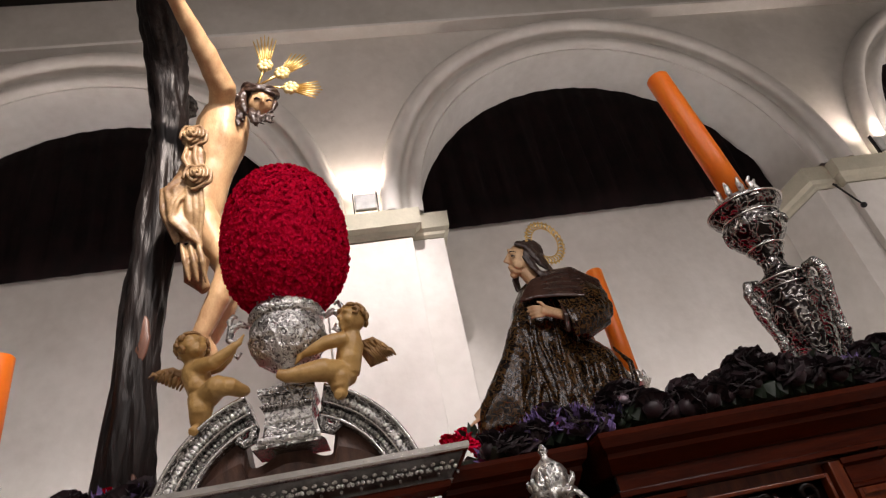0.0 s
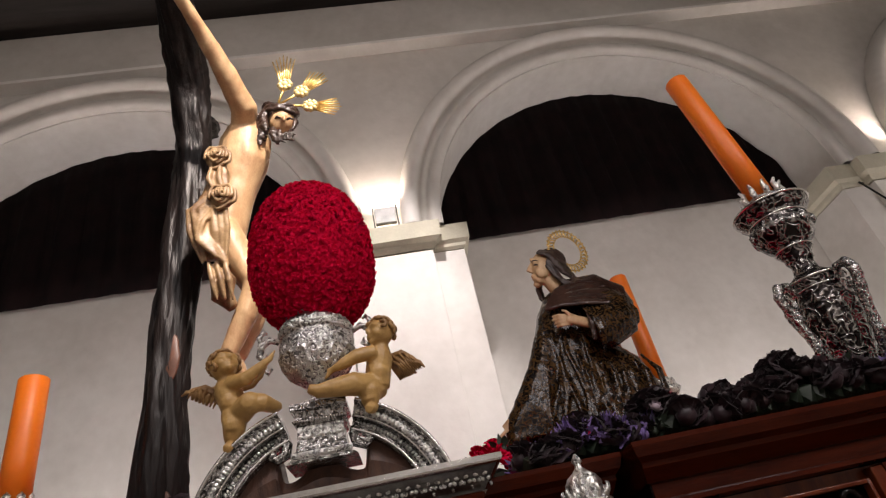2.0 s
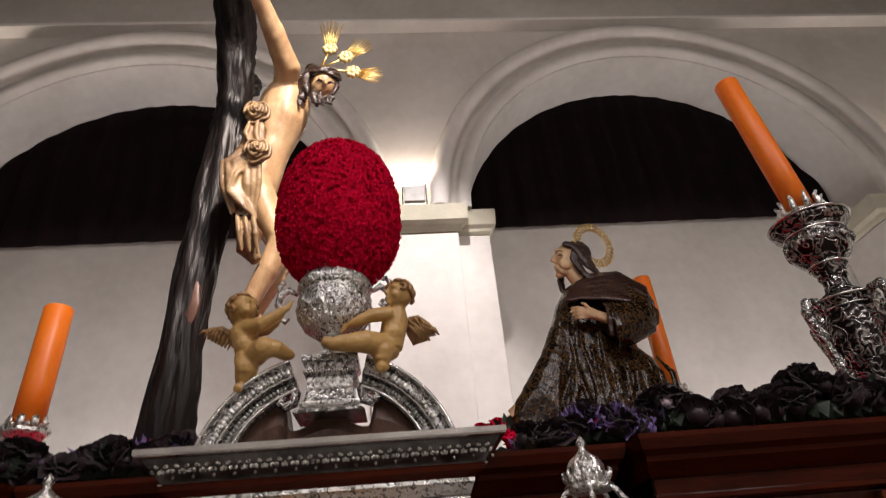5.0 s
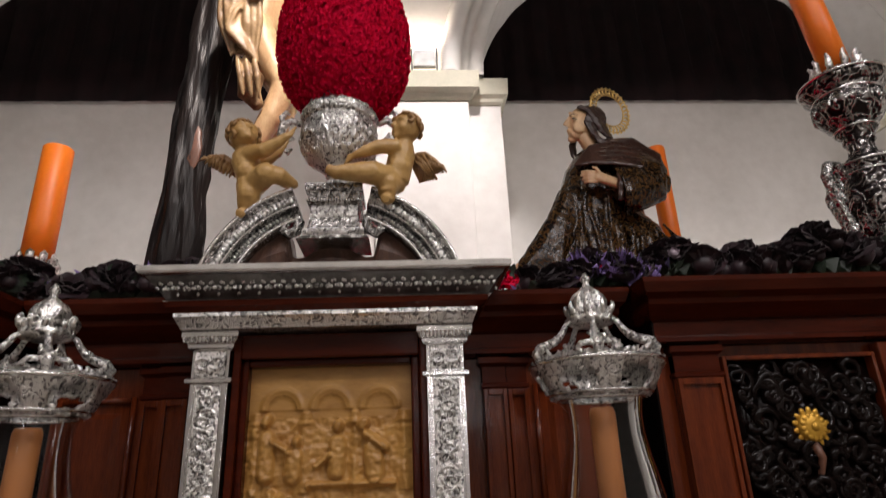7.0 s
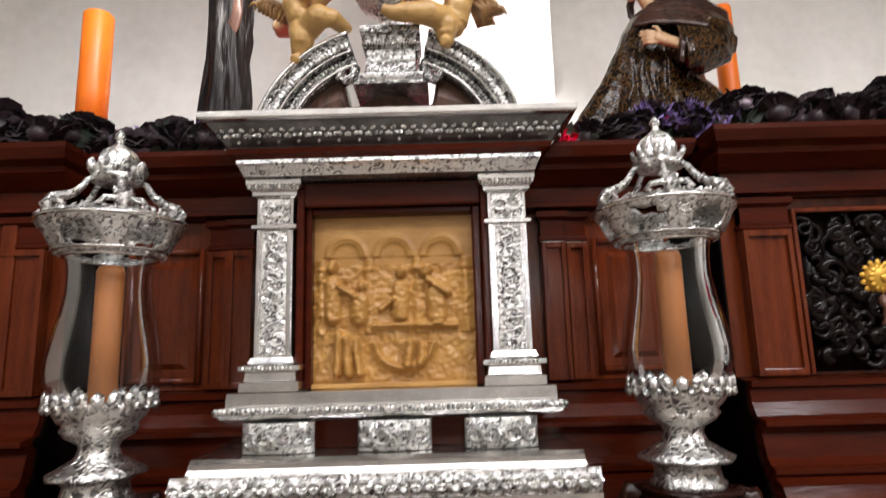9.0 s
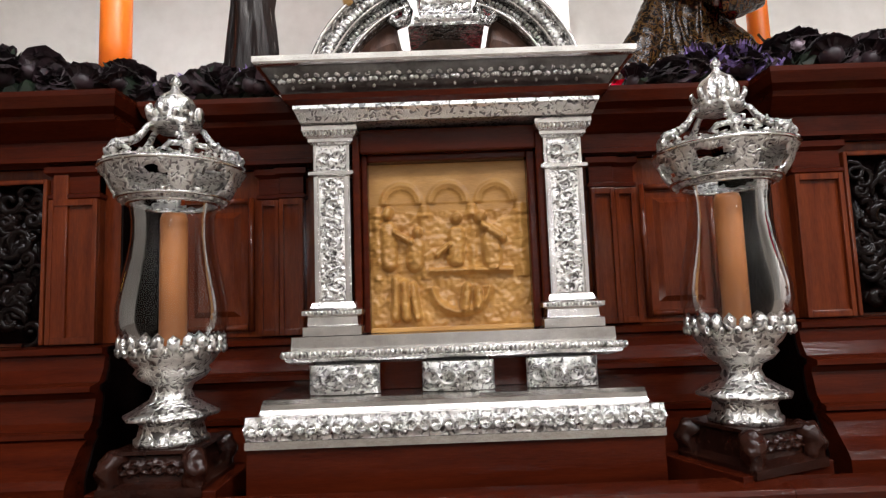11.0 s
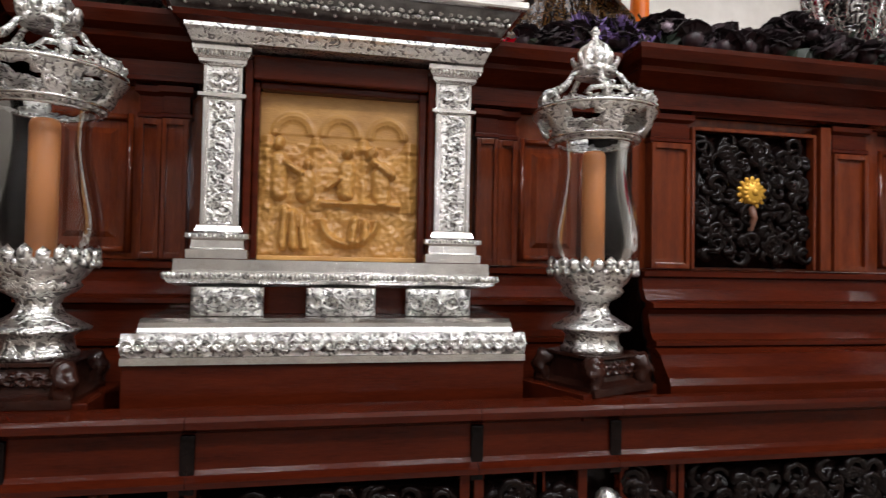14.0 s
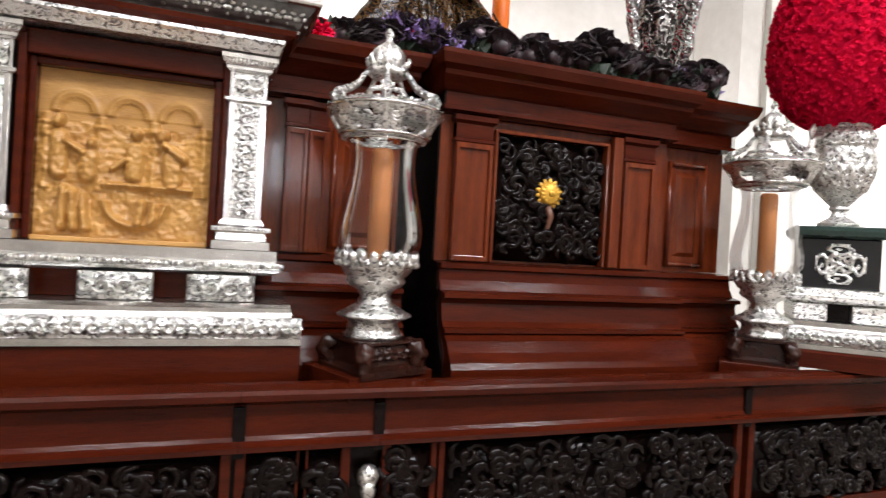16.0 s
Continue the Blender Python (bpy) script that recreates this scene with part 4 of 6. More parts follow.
urn((-0.236, 1.79, 2.867), 1.0, "chased silver urn with scroll handles holding red carnations")
carnation_ball((-0.226, 1.79, 3.43), 0.204, 0.292, 3600, "egg-shaped ball of packed crimson carnations in an urn", 3)


# ---- glazed candle lamps ----
def candle_lamp(at, label):
    ob = thing("candle_lamp", at, label, "lantern", "candle lamps")
    bm = one_stack(-0.10, 0.10, -0.10, 0.10, [(0.02, 0.02, 0.0), (0.02, 0.02, 0.02), (-0.01, -0.01, 0.03), (-0.015, -0.015, 0.085), (0.0, 0.0, 0.092), (0.0, 0.0, 0.1)])
    plinth = part("plinth", bm, PLINTH, ob, "dark carved wooden plinth")
    bm = relief(bmesh.new(), -0.085, 0.085, -0.088, 0.034, 0.084, 44, 16, lambda u, v: 0.014 * leafy(u, v, 3, 2.0))
    part("plinth_relief", bm, PLINTH, plinth, smooth=True)
    part("base_board", one_box(-0.15, 0.15, -0.11, 0.15, -0.058, 0.010, bevel=0.003), WOOD, plinth)
    for k in range(4):
        a = math.pi / 4 + k * math.pi / 2
        c, s = math.cos(a), math.sin(a)
        bm = bmesh.new()
        pts = [(0.10, 0.085), (0.13, 0.08), (0.145, 0.055), (0.135, 0.028), (0.15, 0.014), (0.165, 0.018)]
        sweep(bm, [(r * c, r * s, h) for r, h in pts], [0.02, 0.03, 0.03, 0.026, 0.018, 0.008], 8)
        part("foot", organic(bm, 0.006, 1, lambda p: 0.006 * noise.noise(p * 45)), PLINTH, plinth, smooth=True)
    lob = lambda a, k: 1 + 0.03 * math.sin(a * 8)
    prof = [(0.086, 0.101), (0.086, 0.112), (0.078, 0.118), (0.072, 0.145), (0.085, 0.158), (0.108, 0.163), (0.110, 0.170), (0.088, 0.182), (0.052, 0.205), (0.044, 0.225), (0.05, 0.24), (0.075, 0.254), (0.088, 0.27), (0.082, 0.28), (0.098, 0.296), (0.11, 0.318), (0.108, 0.33), (0.06, 0.332)]
    part("stem", lathe(bmesh.new(), prof, 48, wave=lob), SILVER_FINE, ob, "chased silver stem and cup", True)
    bm = bmesh.new()
    for k in range(22):
        a = math.tau * k / 22
        ball(bm, (0.120 * math.cos(a), 0.120 * math.sin(a), 0.343), (0.017, 0.008, 0.026 if k % 2 else 0.02), Matrix.Rotation(a + math.pi / 2, 4, "Z"), 1)
        ball(bm, (0.122 * math.cos(a + 0.14), 0.122 * math.sin(a + 0.14), 0.325), (0.009, 0.009, 0.014), subdivisions=1)
    tagged(part("cup_leaves", bm, SILVER_FINE, ob, smooth=True), kind="stuff")
    gl = [(0.11, 0.335), (0.124, 0.36), (0.131, 0.395), (0.130, 0.435), (0.119, 0.495), (0.107, 0.55), (0.099, 0.60), (0.098, 0.645), (0.103, 0.68), (0.11, 0.70)]
    bm = bmesh.new()
    rings = []
    for r, h in gl:
        rings.append([bm.verts.new((r * math.cos(math.tau * i / 40), r * math.sin(math.tau * i / 40), h)) for i in range(40)])
    for a, b in zip(rings, rings[1:]):
        for i in range(40):
            bm.faces.new((a[i], a[(i + 1) % 40], b[(i + 1) % 40], b[i]))
    g = part("glass", bm, GLASS, ob, "clear glass chimney", True)
    g.visible_shadow = False
    part("candle", lathe(bmesh.new(), [(0.033, 0.335), (0.033, 0.655), (0.028, 0.668), (0.004, 0.664)], 28), WAX_BROWN, ob, "amber wax candle", True)
    # pierced collar: a flaring band with large oval windows
    bm = bmesh.new()
    band = [(0.104, 0.690), (0.118, 0.693), (0.130, 0.701), (0.141, 0.713), (0.150, 0.727), (0.156, 0.742), (0.161, 0.756), (0.168, 0.766), (0.174, 0.774), (0.172, 0.783), (0.160, 0.789), (0.146, 0.793), (0.130, 0.800)]
    n, rings = 96, []
    for k, (r, h) in enumerate(band):
        rings.append([bm.verts.new(((r + 0.003 * math.sin(i * 1.9 + k)) * math.cos(math.tau * i / n), (r + 0.003 * math.sin(i * 1.9 + k)) * math.sin(math.tau * i / n), h + 0.003 * math.sin(i * 1.3))) for i in range(n)])
    for k, (a, b) in enumerate(zip(rings, rings[1:])):
        for i in range(n):
            if 2 <= k <= 5 and abs((i % 16) - 7.5) < (4.8 if k in (3, 4) else 3.2):
                continue
            bm.faces.new((a[i], a[(i + 1) % n], b[(i + 1) % n], b[i]))
    col = part("collar", bm, SILVER, ob, "pierced silver collar", True)
    mod = col.modifiers.new("thickness", "SOLIDIFY")
    mod.thickness = 0.006
    rng = random.Random(31)

    def frond(bm, r, h, a, size, rise, out):
        """A small curling leaf at radius r and angle a."""
        pts, b = [], a
        for i in range(5):
            f = i / 4
            b += 0.05 * rng.uniform(-1, 1)
            pts.append(((r + out * size * math.sin(2.4 * f)) * math.cos(b), (r + out * size * math.sin(2.4 * f)) * math.sin(b), h + rise * size * f * (1.25 - 0.45 * f)))
        sweep(bm, pts, [0.3 * size, 0.42 * size, 0.36 * size, 0.24 * size, 0.10 * size], 7, 0.55)

    bm = bmesh.new()
    for k in range(48):
        a = math.tau * k / 48
        frond(bm, 0.167, 0.780, a, rng.uniform(0.010, 0.015), 0.7 if k % 2 else -0.7, 0.5)
        frond(bm, 0.144, 0.792, a + 0.07, rng.uniform(0.012, 0.018), 0.9, 0.2)
        if k % 2:
            frond(bm, 0.120, 0.697, a, 0.010, -0.6, 0.6)
    tagged(part("collar_leaves", bm, SILVER_FINE, ob, smooth=True), kind="stuff")
    for r, h, q in ((0.173, 0.777, 0.0055), (0.131, 0.702, 0.0045), (0.108, 0.690, 0.005)):
        part("collar_ring", sweep(bmesh.new(), [(r * math.cos(math.tau * i / 56), r * math.sin(math.tau * i / 56), h) for i in range(57)], q, 8), SILVER_PLAIN, col, smooth=True)
    for k in range(5):
        a = math.tau * k / 5 + 0.3
        c, s = math.cos(a), math.sin(a)
        bm = bmesh.new()
        pts = [(0.150, 0.788), (0.158, 0.806), (0.146, 0.824), (0.120, 0.834), (0.098, 0.846), (0.082, 0.866), (0.070, 0.886), (0.056, 0.894)]
        sweep(bm, [(r * c, r * s, h) for r, h in pts], [0.010, 0.014, 0.014, 0.012, 0.010, 0.0085, 0.0075, 0.007], 8)
        for r, h in pts[1:5]:
            for side in (-1, 0, 1):
                frond(bm, r + 0.003, h - 0.003, a + side * 0.014 / r, rng.uniform(0.011, 0.016), 0.9, 0.5)
        for side in (-1, 1):
            b = a + side * 0.26
            sweep(bm, [(0.154 * math.cos(a + side * 0.06), 0.154 * math.sin(a + side * 0.06), 0.815), (0.156 * math.cos(b), 0.156 * math.sin(b), 0.812), (0.152 * math.cos(b + side * 0.1), 0.152 * math.sin(b + side * 0.1), 0.800), (0.154 * math.cos(b), 0.154 * math.sin(b), 0.796)], [0.006, 0.008, 0.007, 0.005], 7)
        part("bracket", bm, SILVER, ob, smooth=True)
    bm = lathe(bmesh.new(), [(0.050, 0.884), (0.062, 0.892), (0.064, 0.902), (0.054, 0.912), (0.046, 0.930), (0.048, 0.954), (0.038, 0.972), (0.022, 0.984), (0.010, 0.996), (0.009, 1.006), (0.014, 1.012), (0.012, 1.020), (0.003, 1.034)], 32, wave=lambda a, k: 1 + 0.07 * math.sin(a * 8))
    crown = part("finial", bm, SILVER_FINE, ob, "silver crown finial", True)
    for k in range(8):
        bm = bmesh.new()
        a = math.tau * k / 8
        frond(bm, 0.050, 0.908, a, 0.036, 1.3, 0.40)
        frond(bm, 0.052, 0.908, a + 0.39, 0.022, 1.2, 0.4)
        part("finial_leaf", bm, SILVER_FINE, crown, smooth=True)
    return ob


lamp = candle_lamp((-0.955, 1.68, 1.53), "silver-mounted glass candle lamp on a dark carved foot")
copy_thing(lamp, pose(0.465, 1.68, 1.53, 0, 0, 23))
copy_thing(lamp, pose(2.04, 1.70, 1.53, 0, 0, 47))
# ---- corner pedestal with its urn ----
def corner_pedestal(x, y):
    ob = thing("corner_pedestal", (x, y, 1.531), "ebonised pedestal with silver ornament on stepped silver base", "pedestal")
    ob.rotation_euler = (0, 0, radians(-45))
    part("plinth", one_stack(-0.27, 0.27, -0.27, 0.27, [(0, 0, 0), (0, 0, 0.06), (-0.01, -0.01, 0.068)]), WOOD, ob)
    bm = one_stack(-0.25, 0.25, -0.25, 0.25, [(0, 0, 0.069), (0, 0, 0.088), (-0.012, -0.012, 0.09), (0, 0, 0.105), (0.004, 0.004, 0.125), (-0.015, -0.015, 0.145), (-0.03, -0.03, 0.155), (-0.03, -0.03, 0.175)])
    low = part("base", bm, SILVER_PLAIN, ob)
    leaf_band("base_leaves", -0.25, 0.25, -0.25, 0.09, 0.145, 10, 0.02, SILVER, low, 4.0)
    for k in (-1, 1):
        part("block", one_box(k * 0.10 - 0.06, k * 0.10 + 0.06, -0.185, 0.18, 0.176, 0.245, bevel=0.008), SILVER, ob)
    part("core", one_box(-0.15, 0.15, -0.15, 0.15, 0.176, 0.246), WOOD_DARK, ob)
    part("shelf", one_stack(-0.19, 0.19, -0.19, 0.19, [(-0.01, -0.01, 0.247), (0.008, 0.008, 0.258), (0.008, 0.008, 0.275), (-0.01, -0.01, 0.28), (-0.012, -0.012, 0.305)]), SILVER_FINE, ob)
    part("die", one_box(-0.135, 0.135, -0.135, 0.135, 0.306, 0.505, bevel=0.004), BLACK, ob)
    bm = bmesh.new()
    relief(bm, -0.085, 0.085, -0.134, 0.325, 0.485, 44, 40, lambda u, v: 0.024 * max(leafy(u, v, 2, 3.0), leafy(v, u, 2, 6.0)) - 0.008)
    part("ornament", bm, SILVER_FINE, ob, "silver leaf ornament", True)
    part("top_slab", one_stack(-0.165, 0.165, -0.165, 0.165, [(-0.02, -0.02, 0.506), (0, 0, 0.516), (0.006, 0.006, 0.535), (0.006, 0.006, 0.548), (0, 0, 0.552)]), GREEN, ob)


corner_pedestal(2.42, 1.70)
urn((2.40, 1.68, 2.0845), 1.14, "larger chased silver urn on a black corner pedestal").scale = (0.86, 0.86, 1.2)
carnation_ball((2.40, 1.68, 2.85), 0.275, 0.36, 2600, "large ball of packed crimson carnations in a silver urn", 9)


# ---- candlesticks with tall orange candles ----
def candlestick(at, stem, candle, label, radius=0.061, ornate=True, lean=0.0):
    """stem: height up to the candle's foot; candle: its length."""
    ob = thing("candlestick", at, label, "candlestick", "corner candlesticks")
    h = stem
    part("candle", lathe(bmesh.new(), [(radius, h - 0.03), (radius * 1.01, h + candle * 0.3), (radius, h + candle - 0.008), (radius * 0.9, h + candle), (0.006, h + candle - 0.004)], 36), WAX, ob, "tall orange wax candle", True).matrix_basis = Matrix.Translation((0, 0, h)) @ Matrix.Rotation(radians(-lean), 4, "Y") @ Matrix.Translation((0, 0, -h))
    if not ornate:
        part("stem", lathe(bmesh.new(), [(0.09, 0.0), (0.09, 0.02), (0.03, 0.05), (0.025, h - 0.12), (0.06, h - 0.1), (0.095, h - 0.06), (0.11, h - 0.035), (0.07, h - 0.03)], 32, wave=lambda a, k: 1 + 0.05 * math.sin(a * 8)), SILVER_FINE, ob, "silver candle cup", True)
        bm = bmesh.new()
        for k in range(9):
            a = math.tau * k / 9
            ball(bm, (0.082 * math.cos(a), 0.082 * math.sin(a), h + 0.0), (0.022, 0.012, 0.035), Matrix.Rotation(a + math.pi / 2, 4, "Z"), 1)
            ball(bm, (0.09 * math.cos(a + 0.35), 0.09 * math.sin(a + 0.35), h - 0.02), 0.014, subdivisions=1)
        tagged(part("ring", bm, SILVER_FINE, ob, smooth=True), kind="stuff")
        return ob
    wav = lambda a, k: 1 + 0.02 * math.sin(a * 10)
    cup = [(0.05, h - 0.39), (0.062, h - 0.375), (0.06, h - 0.355), (0.075, h - 0.335), (0.078, h - 0.31), (0.105, h - 0.285), (0.128, h - 0.25), (0.14, h - 0.21), (0.136, h - 0.175), (0.125, h - 0.16), (0.145, h - 0.14), (0.165, h - 0.115), (0.17, h - 0.09), (0.16, h - 0.075), (0.13, h - 0.065), (0.08, h - 0.06)]
    cup_ob = part("cup", lathe(bmesh.new(), cup, 56, wave=wav), SILVER_DARK, ob, "tarnished chased silver cup", True)
    for r, z, q in ((0.172, h - 0.09, 0.007), (0.128, h - 0.16, 0.006), (0.082, h - 0.32, 0.006)):
        part("rim", sweep(bmesh.new(), [(r * math.cos(math.tau * i / 48), r * math.sin(math.tau * i / 48), z) for i in range(49)], q, 8), SILVER_PLAIN, cup_ob, smooth=True)
    bm = bmesh.new()
    for k in range(9):
        a = math.tau * k / 9
        c, s = math.cos(a), math.sin(a)
        ball(bm, (0.136 * c, 0.136 * s, h - 0.21), (0.016, 0.016, 0.03), subdivisions=1)
        for d in (-0.2, 0.2):
            ball(bm, (0.137 * math.cos(a + d), 0.137 * math.sin(a + d), h - 0.215), (0.009, 0.009, 0.017), subdivisions=1)
    tagged(part("cup_leaves", bm, SILVER_ARC, cup_ob, smooth=True), kind="stuff")
    bm = bmesh.new()
    lathe(bm, [(0.066, h - 0.07), (0.085, h - 0.06), (0.088, h - 0.03), (0.075, h - 0.02)], 32)
    for k in range(10):
        a = math.tau * k / 10
        c, s = math.cos(a), math.sin(a)
        sweep(bm, [(0.082 * c, 0.082 * s, h - 0.05), (0.095 * c, 0.095 * s, h - 0.015), (0.088 * c, 0.088 * s, h + 0.02), (0.104 * c, 0.104 * s, h + 0.04)], [0.018, 0.026, 0.019, 0.009], 7, 0.6)
    tagged(part("crown_ring", bm, SILVER_FINE, ob, "silver crown ring round the candle", True), kind="stuff")
    stem_prof = [(0.15, 0.0), (0.155, 0.02), (0.10, 0.035), (0.06, 0.08), (0.055, 0.14), (0.072, 0.20), (0.095, 0.28), (0.115, 0.38), (0.122, 0.46), (0.115, 0.52), (0.125, 0.54), (0.13, 0.56), (0.12, 0.575), (0.085, 0.595), (0.055, 0.62), (0.05, h - 0.40), (0.055, h - 0.385)]
    stem_ob = part("stem", lathe(bmesh.new(), stem_prof, 48, wave=wav), SILVER_DARK, ob, smooth=True)
    for r, z, q in ((0.132, 0.56, 0.007), (0.116, 0.52, 0.005), (0.062, 0.14, 0.008)):
        part("rim", sweep(bmesh.new(), [(r * math.cos(math.tau * i / 48), r * math.sin(math.tau * i / 48), z) for i in range(49)], q, 8), SILVER_PLAIN, stem_ob, smooth=True)
    for k in range(4):
        a = math.tau * k / 4 + 0.12
        c, s = math.cos(a), math.sin(a)
        bm = bmesh.new()
        pts = [(0.115, 0.51), (0.15, 0.565), (0.195, 0.56), (0.215, 0.51), (0.205, 0.46), (0.17, 0.445), (0.155, 0.475), (0.17, 0.50)]
        sweep(bm, [(r * c, r * s, z) for r, z in pts], [0.014, 0.02, 0.024, 0.026, 0.024, 0.018, 0.013, 0.008], 8)
        low = [(0.205, 0.46), (0.185, 0.41), (0.175, 0.35), (0.16, 0.30), (0.165, 0.25), (0.14, 0.21), (0.115, 0.16), (0.12, 0.10), (0.14, 0.06), (0.12, 0.03)]
        sweep(bm, [(r * c, r * s, z) for r, z in low], [0.024, 0.026, 0.02, 0.024, 0.026, 0.022, 0.022, 0.026, 0.024, 0.016], 8)
        bm = organic(bm, 0.007, 1, lambda p: 0.004 * noise.noise(p * 45))
        part("scroll", bm, SILVER_ARC, ob, smooth=True)
    # thin wire loop
    sweep(bm := bmesh.new(), [(-0.20, -0.05, 0.14), (-0.26, -0.07, 0.08), (-0.30, -0.08, 0.03)], 0.003, 6)
    part("wire", bm, IRON, ob)
    return ob


candlestick((1.92, 2.25, 2.62), 1.06, 0.85, "tall tarnished silver candlestick with a thick orange candle", lean=6.3)
candlestick((1.645, 3.52, 2.601), 0.61, 0.79, "far silver candlestick with a thick orange candle", radius=0.058, ornate=False)
candlestick((-1.825, 2.96, 2.601), 0.49, 0.615, "silver candle cup with a shorter orange candle", radius=0.071, ornate=False)

# ---- cross ----
cross = thing("cross", (-1.1, 2.95, 2.601), "gnarled black wooden cross standing on the float", "cross")


def gnarl(points, radii, seed, segments=44, steps=70):
    """A knotty trunk through points."""
    bm = bmesh.new()
    pts = [Vector(p) for p in points]
    rows = []

    def along(f):
        """A smooth line through the points."""
        k = min(max(int(f), 0), len(pts) - 2)
        g = f - k
        p0, p1, p2, p3 = pts[max(k - 1, 0)], pts[k], pts[k + 1], pts[min(k + 2, len(pts) - 1)]
        return p1 + 0.5 * g * (p2 - p0 + g * (2 * p0 - 5 * p1 + 4 * p2 - p3 + g * (3 * (p1 - p2) + p3 - p0)))

    for i in range(steps + 1):
        f = i / steps * (len(pts) - 1)
        k = min(int(f), len(pts) - 2)
        g = f - k
        p, way = along(f), (along(f + 0.05) - along(f - 0.05)).normalized()
        r = radii[k] * (1 - g) + radii[k + 1] * g
        t = Vector((1, 0, 0)) if abs(way.x) < 0.8 else Vector((0, 0, 1))
        t = (t - way * t.dot(way)).normalized()
        b = way.cross(t)
        row = []
        for j in range(segments):
            a = math.tau * j / segments
            twist = a + f * 0.35
            n = noise.noise(Vector((math.cos(twist) * 1.8, math.sin(twist) * 1.8, f * 0.8 + seed)))
            m = 0.5 - 2 * abs(noise.noise(Vector((math.cos(twist) * 2.6, math.sin(twist) * 2.6, f * 0.9 + seed + 9))))
            row.append(bm.verts.new(p + (t * math.cos(a) + b * math.sin(a)) * r * (1 + 0.26 * n + 0.24 * m)))
        rows.append(row)
    for a, b in zip(rows, rows[1:]):
        for j in range(segments):
            bm.faces.new((a[j], a[(j + 1) % segments], b[(j + 1) % segments], b[j]))
    bm.faces.new(rows[0][::-1])
    bm.faces.new(rows[-1])
    return bm


part("upright", gnarl([(-0.08, 0, 0), (-0.06, 0, 0.55), (-0.05, 0, 1.1), (-0.01, 0, 1.65), (0.035, 0, 2.2), (0.04, -0.01, 2.6), (0.05, -0.12, 2.95), (0.08, -0.45, 3.22), (0.12, -1.0, 3.5)], [0.115, 0.11, 0.108, 0.11, 0.112, 0.115, 0.118, 0.11, 0.1], 2.0, steps=170), BARK, cross, smooth=True)
part("branch", gnarl([(0.045, 0.0, 2.9), (0.03, 0.2, 3.02), (0.02, 0.38, 3.12)], [0.05, 0.085, 0.075], 7.0, steps=30), BARK_BEAM, cross, smooth=True)
for z, y in ((1.05, -0.10), (0.25, -0.1)):
    bm = ball(bmesh.new(), (0.0, y + 0.012, z), (0.038, 0.016, 0.135), None, 3)
    for v in bm.verts:
        v.co += Vector((0.012 * noise.noise(v.co * 14), -0.006 * abs(noise.noise(v.co * 30)), 0))
    part("knot", bm, KNOT, cross, "reddish bare knot", True)


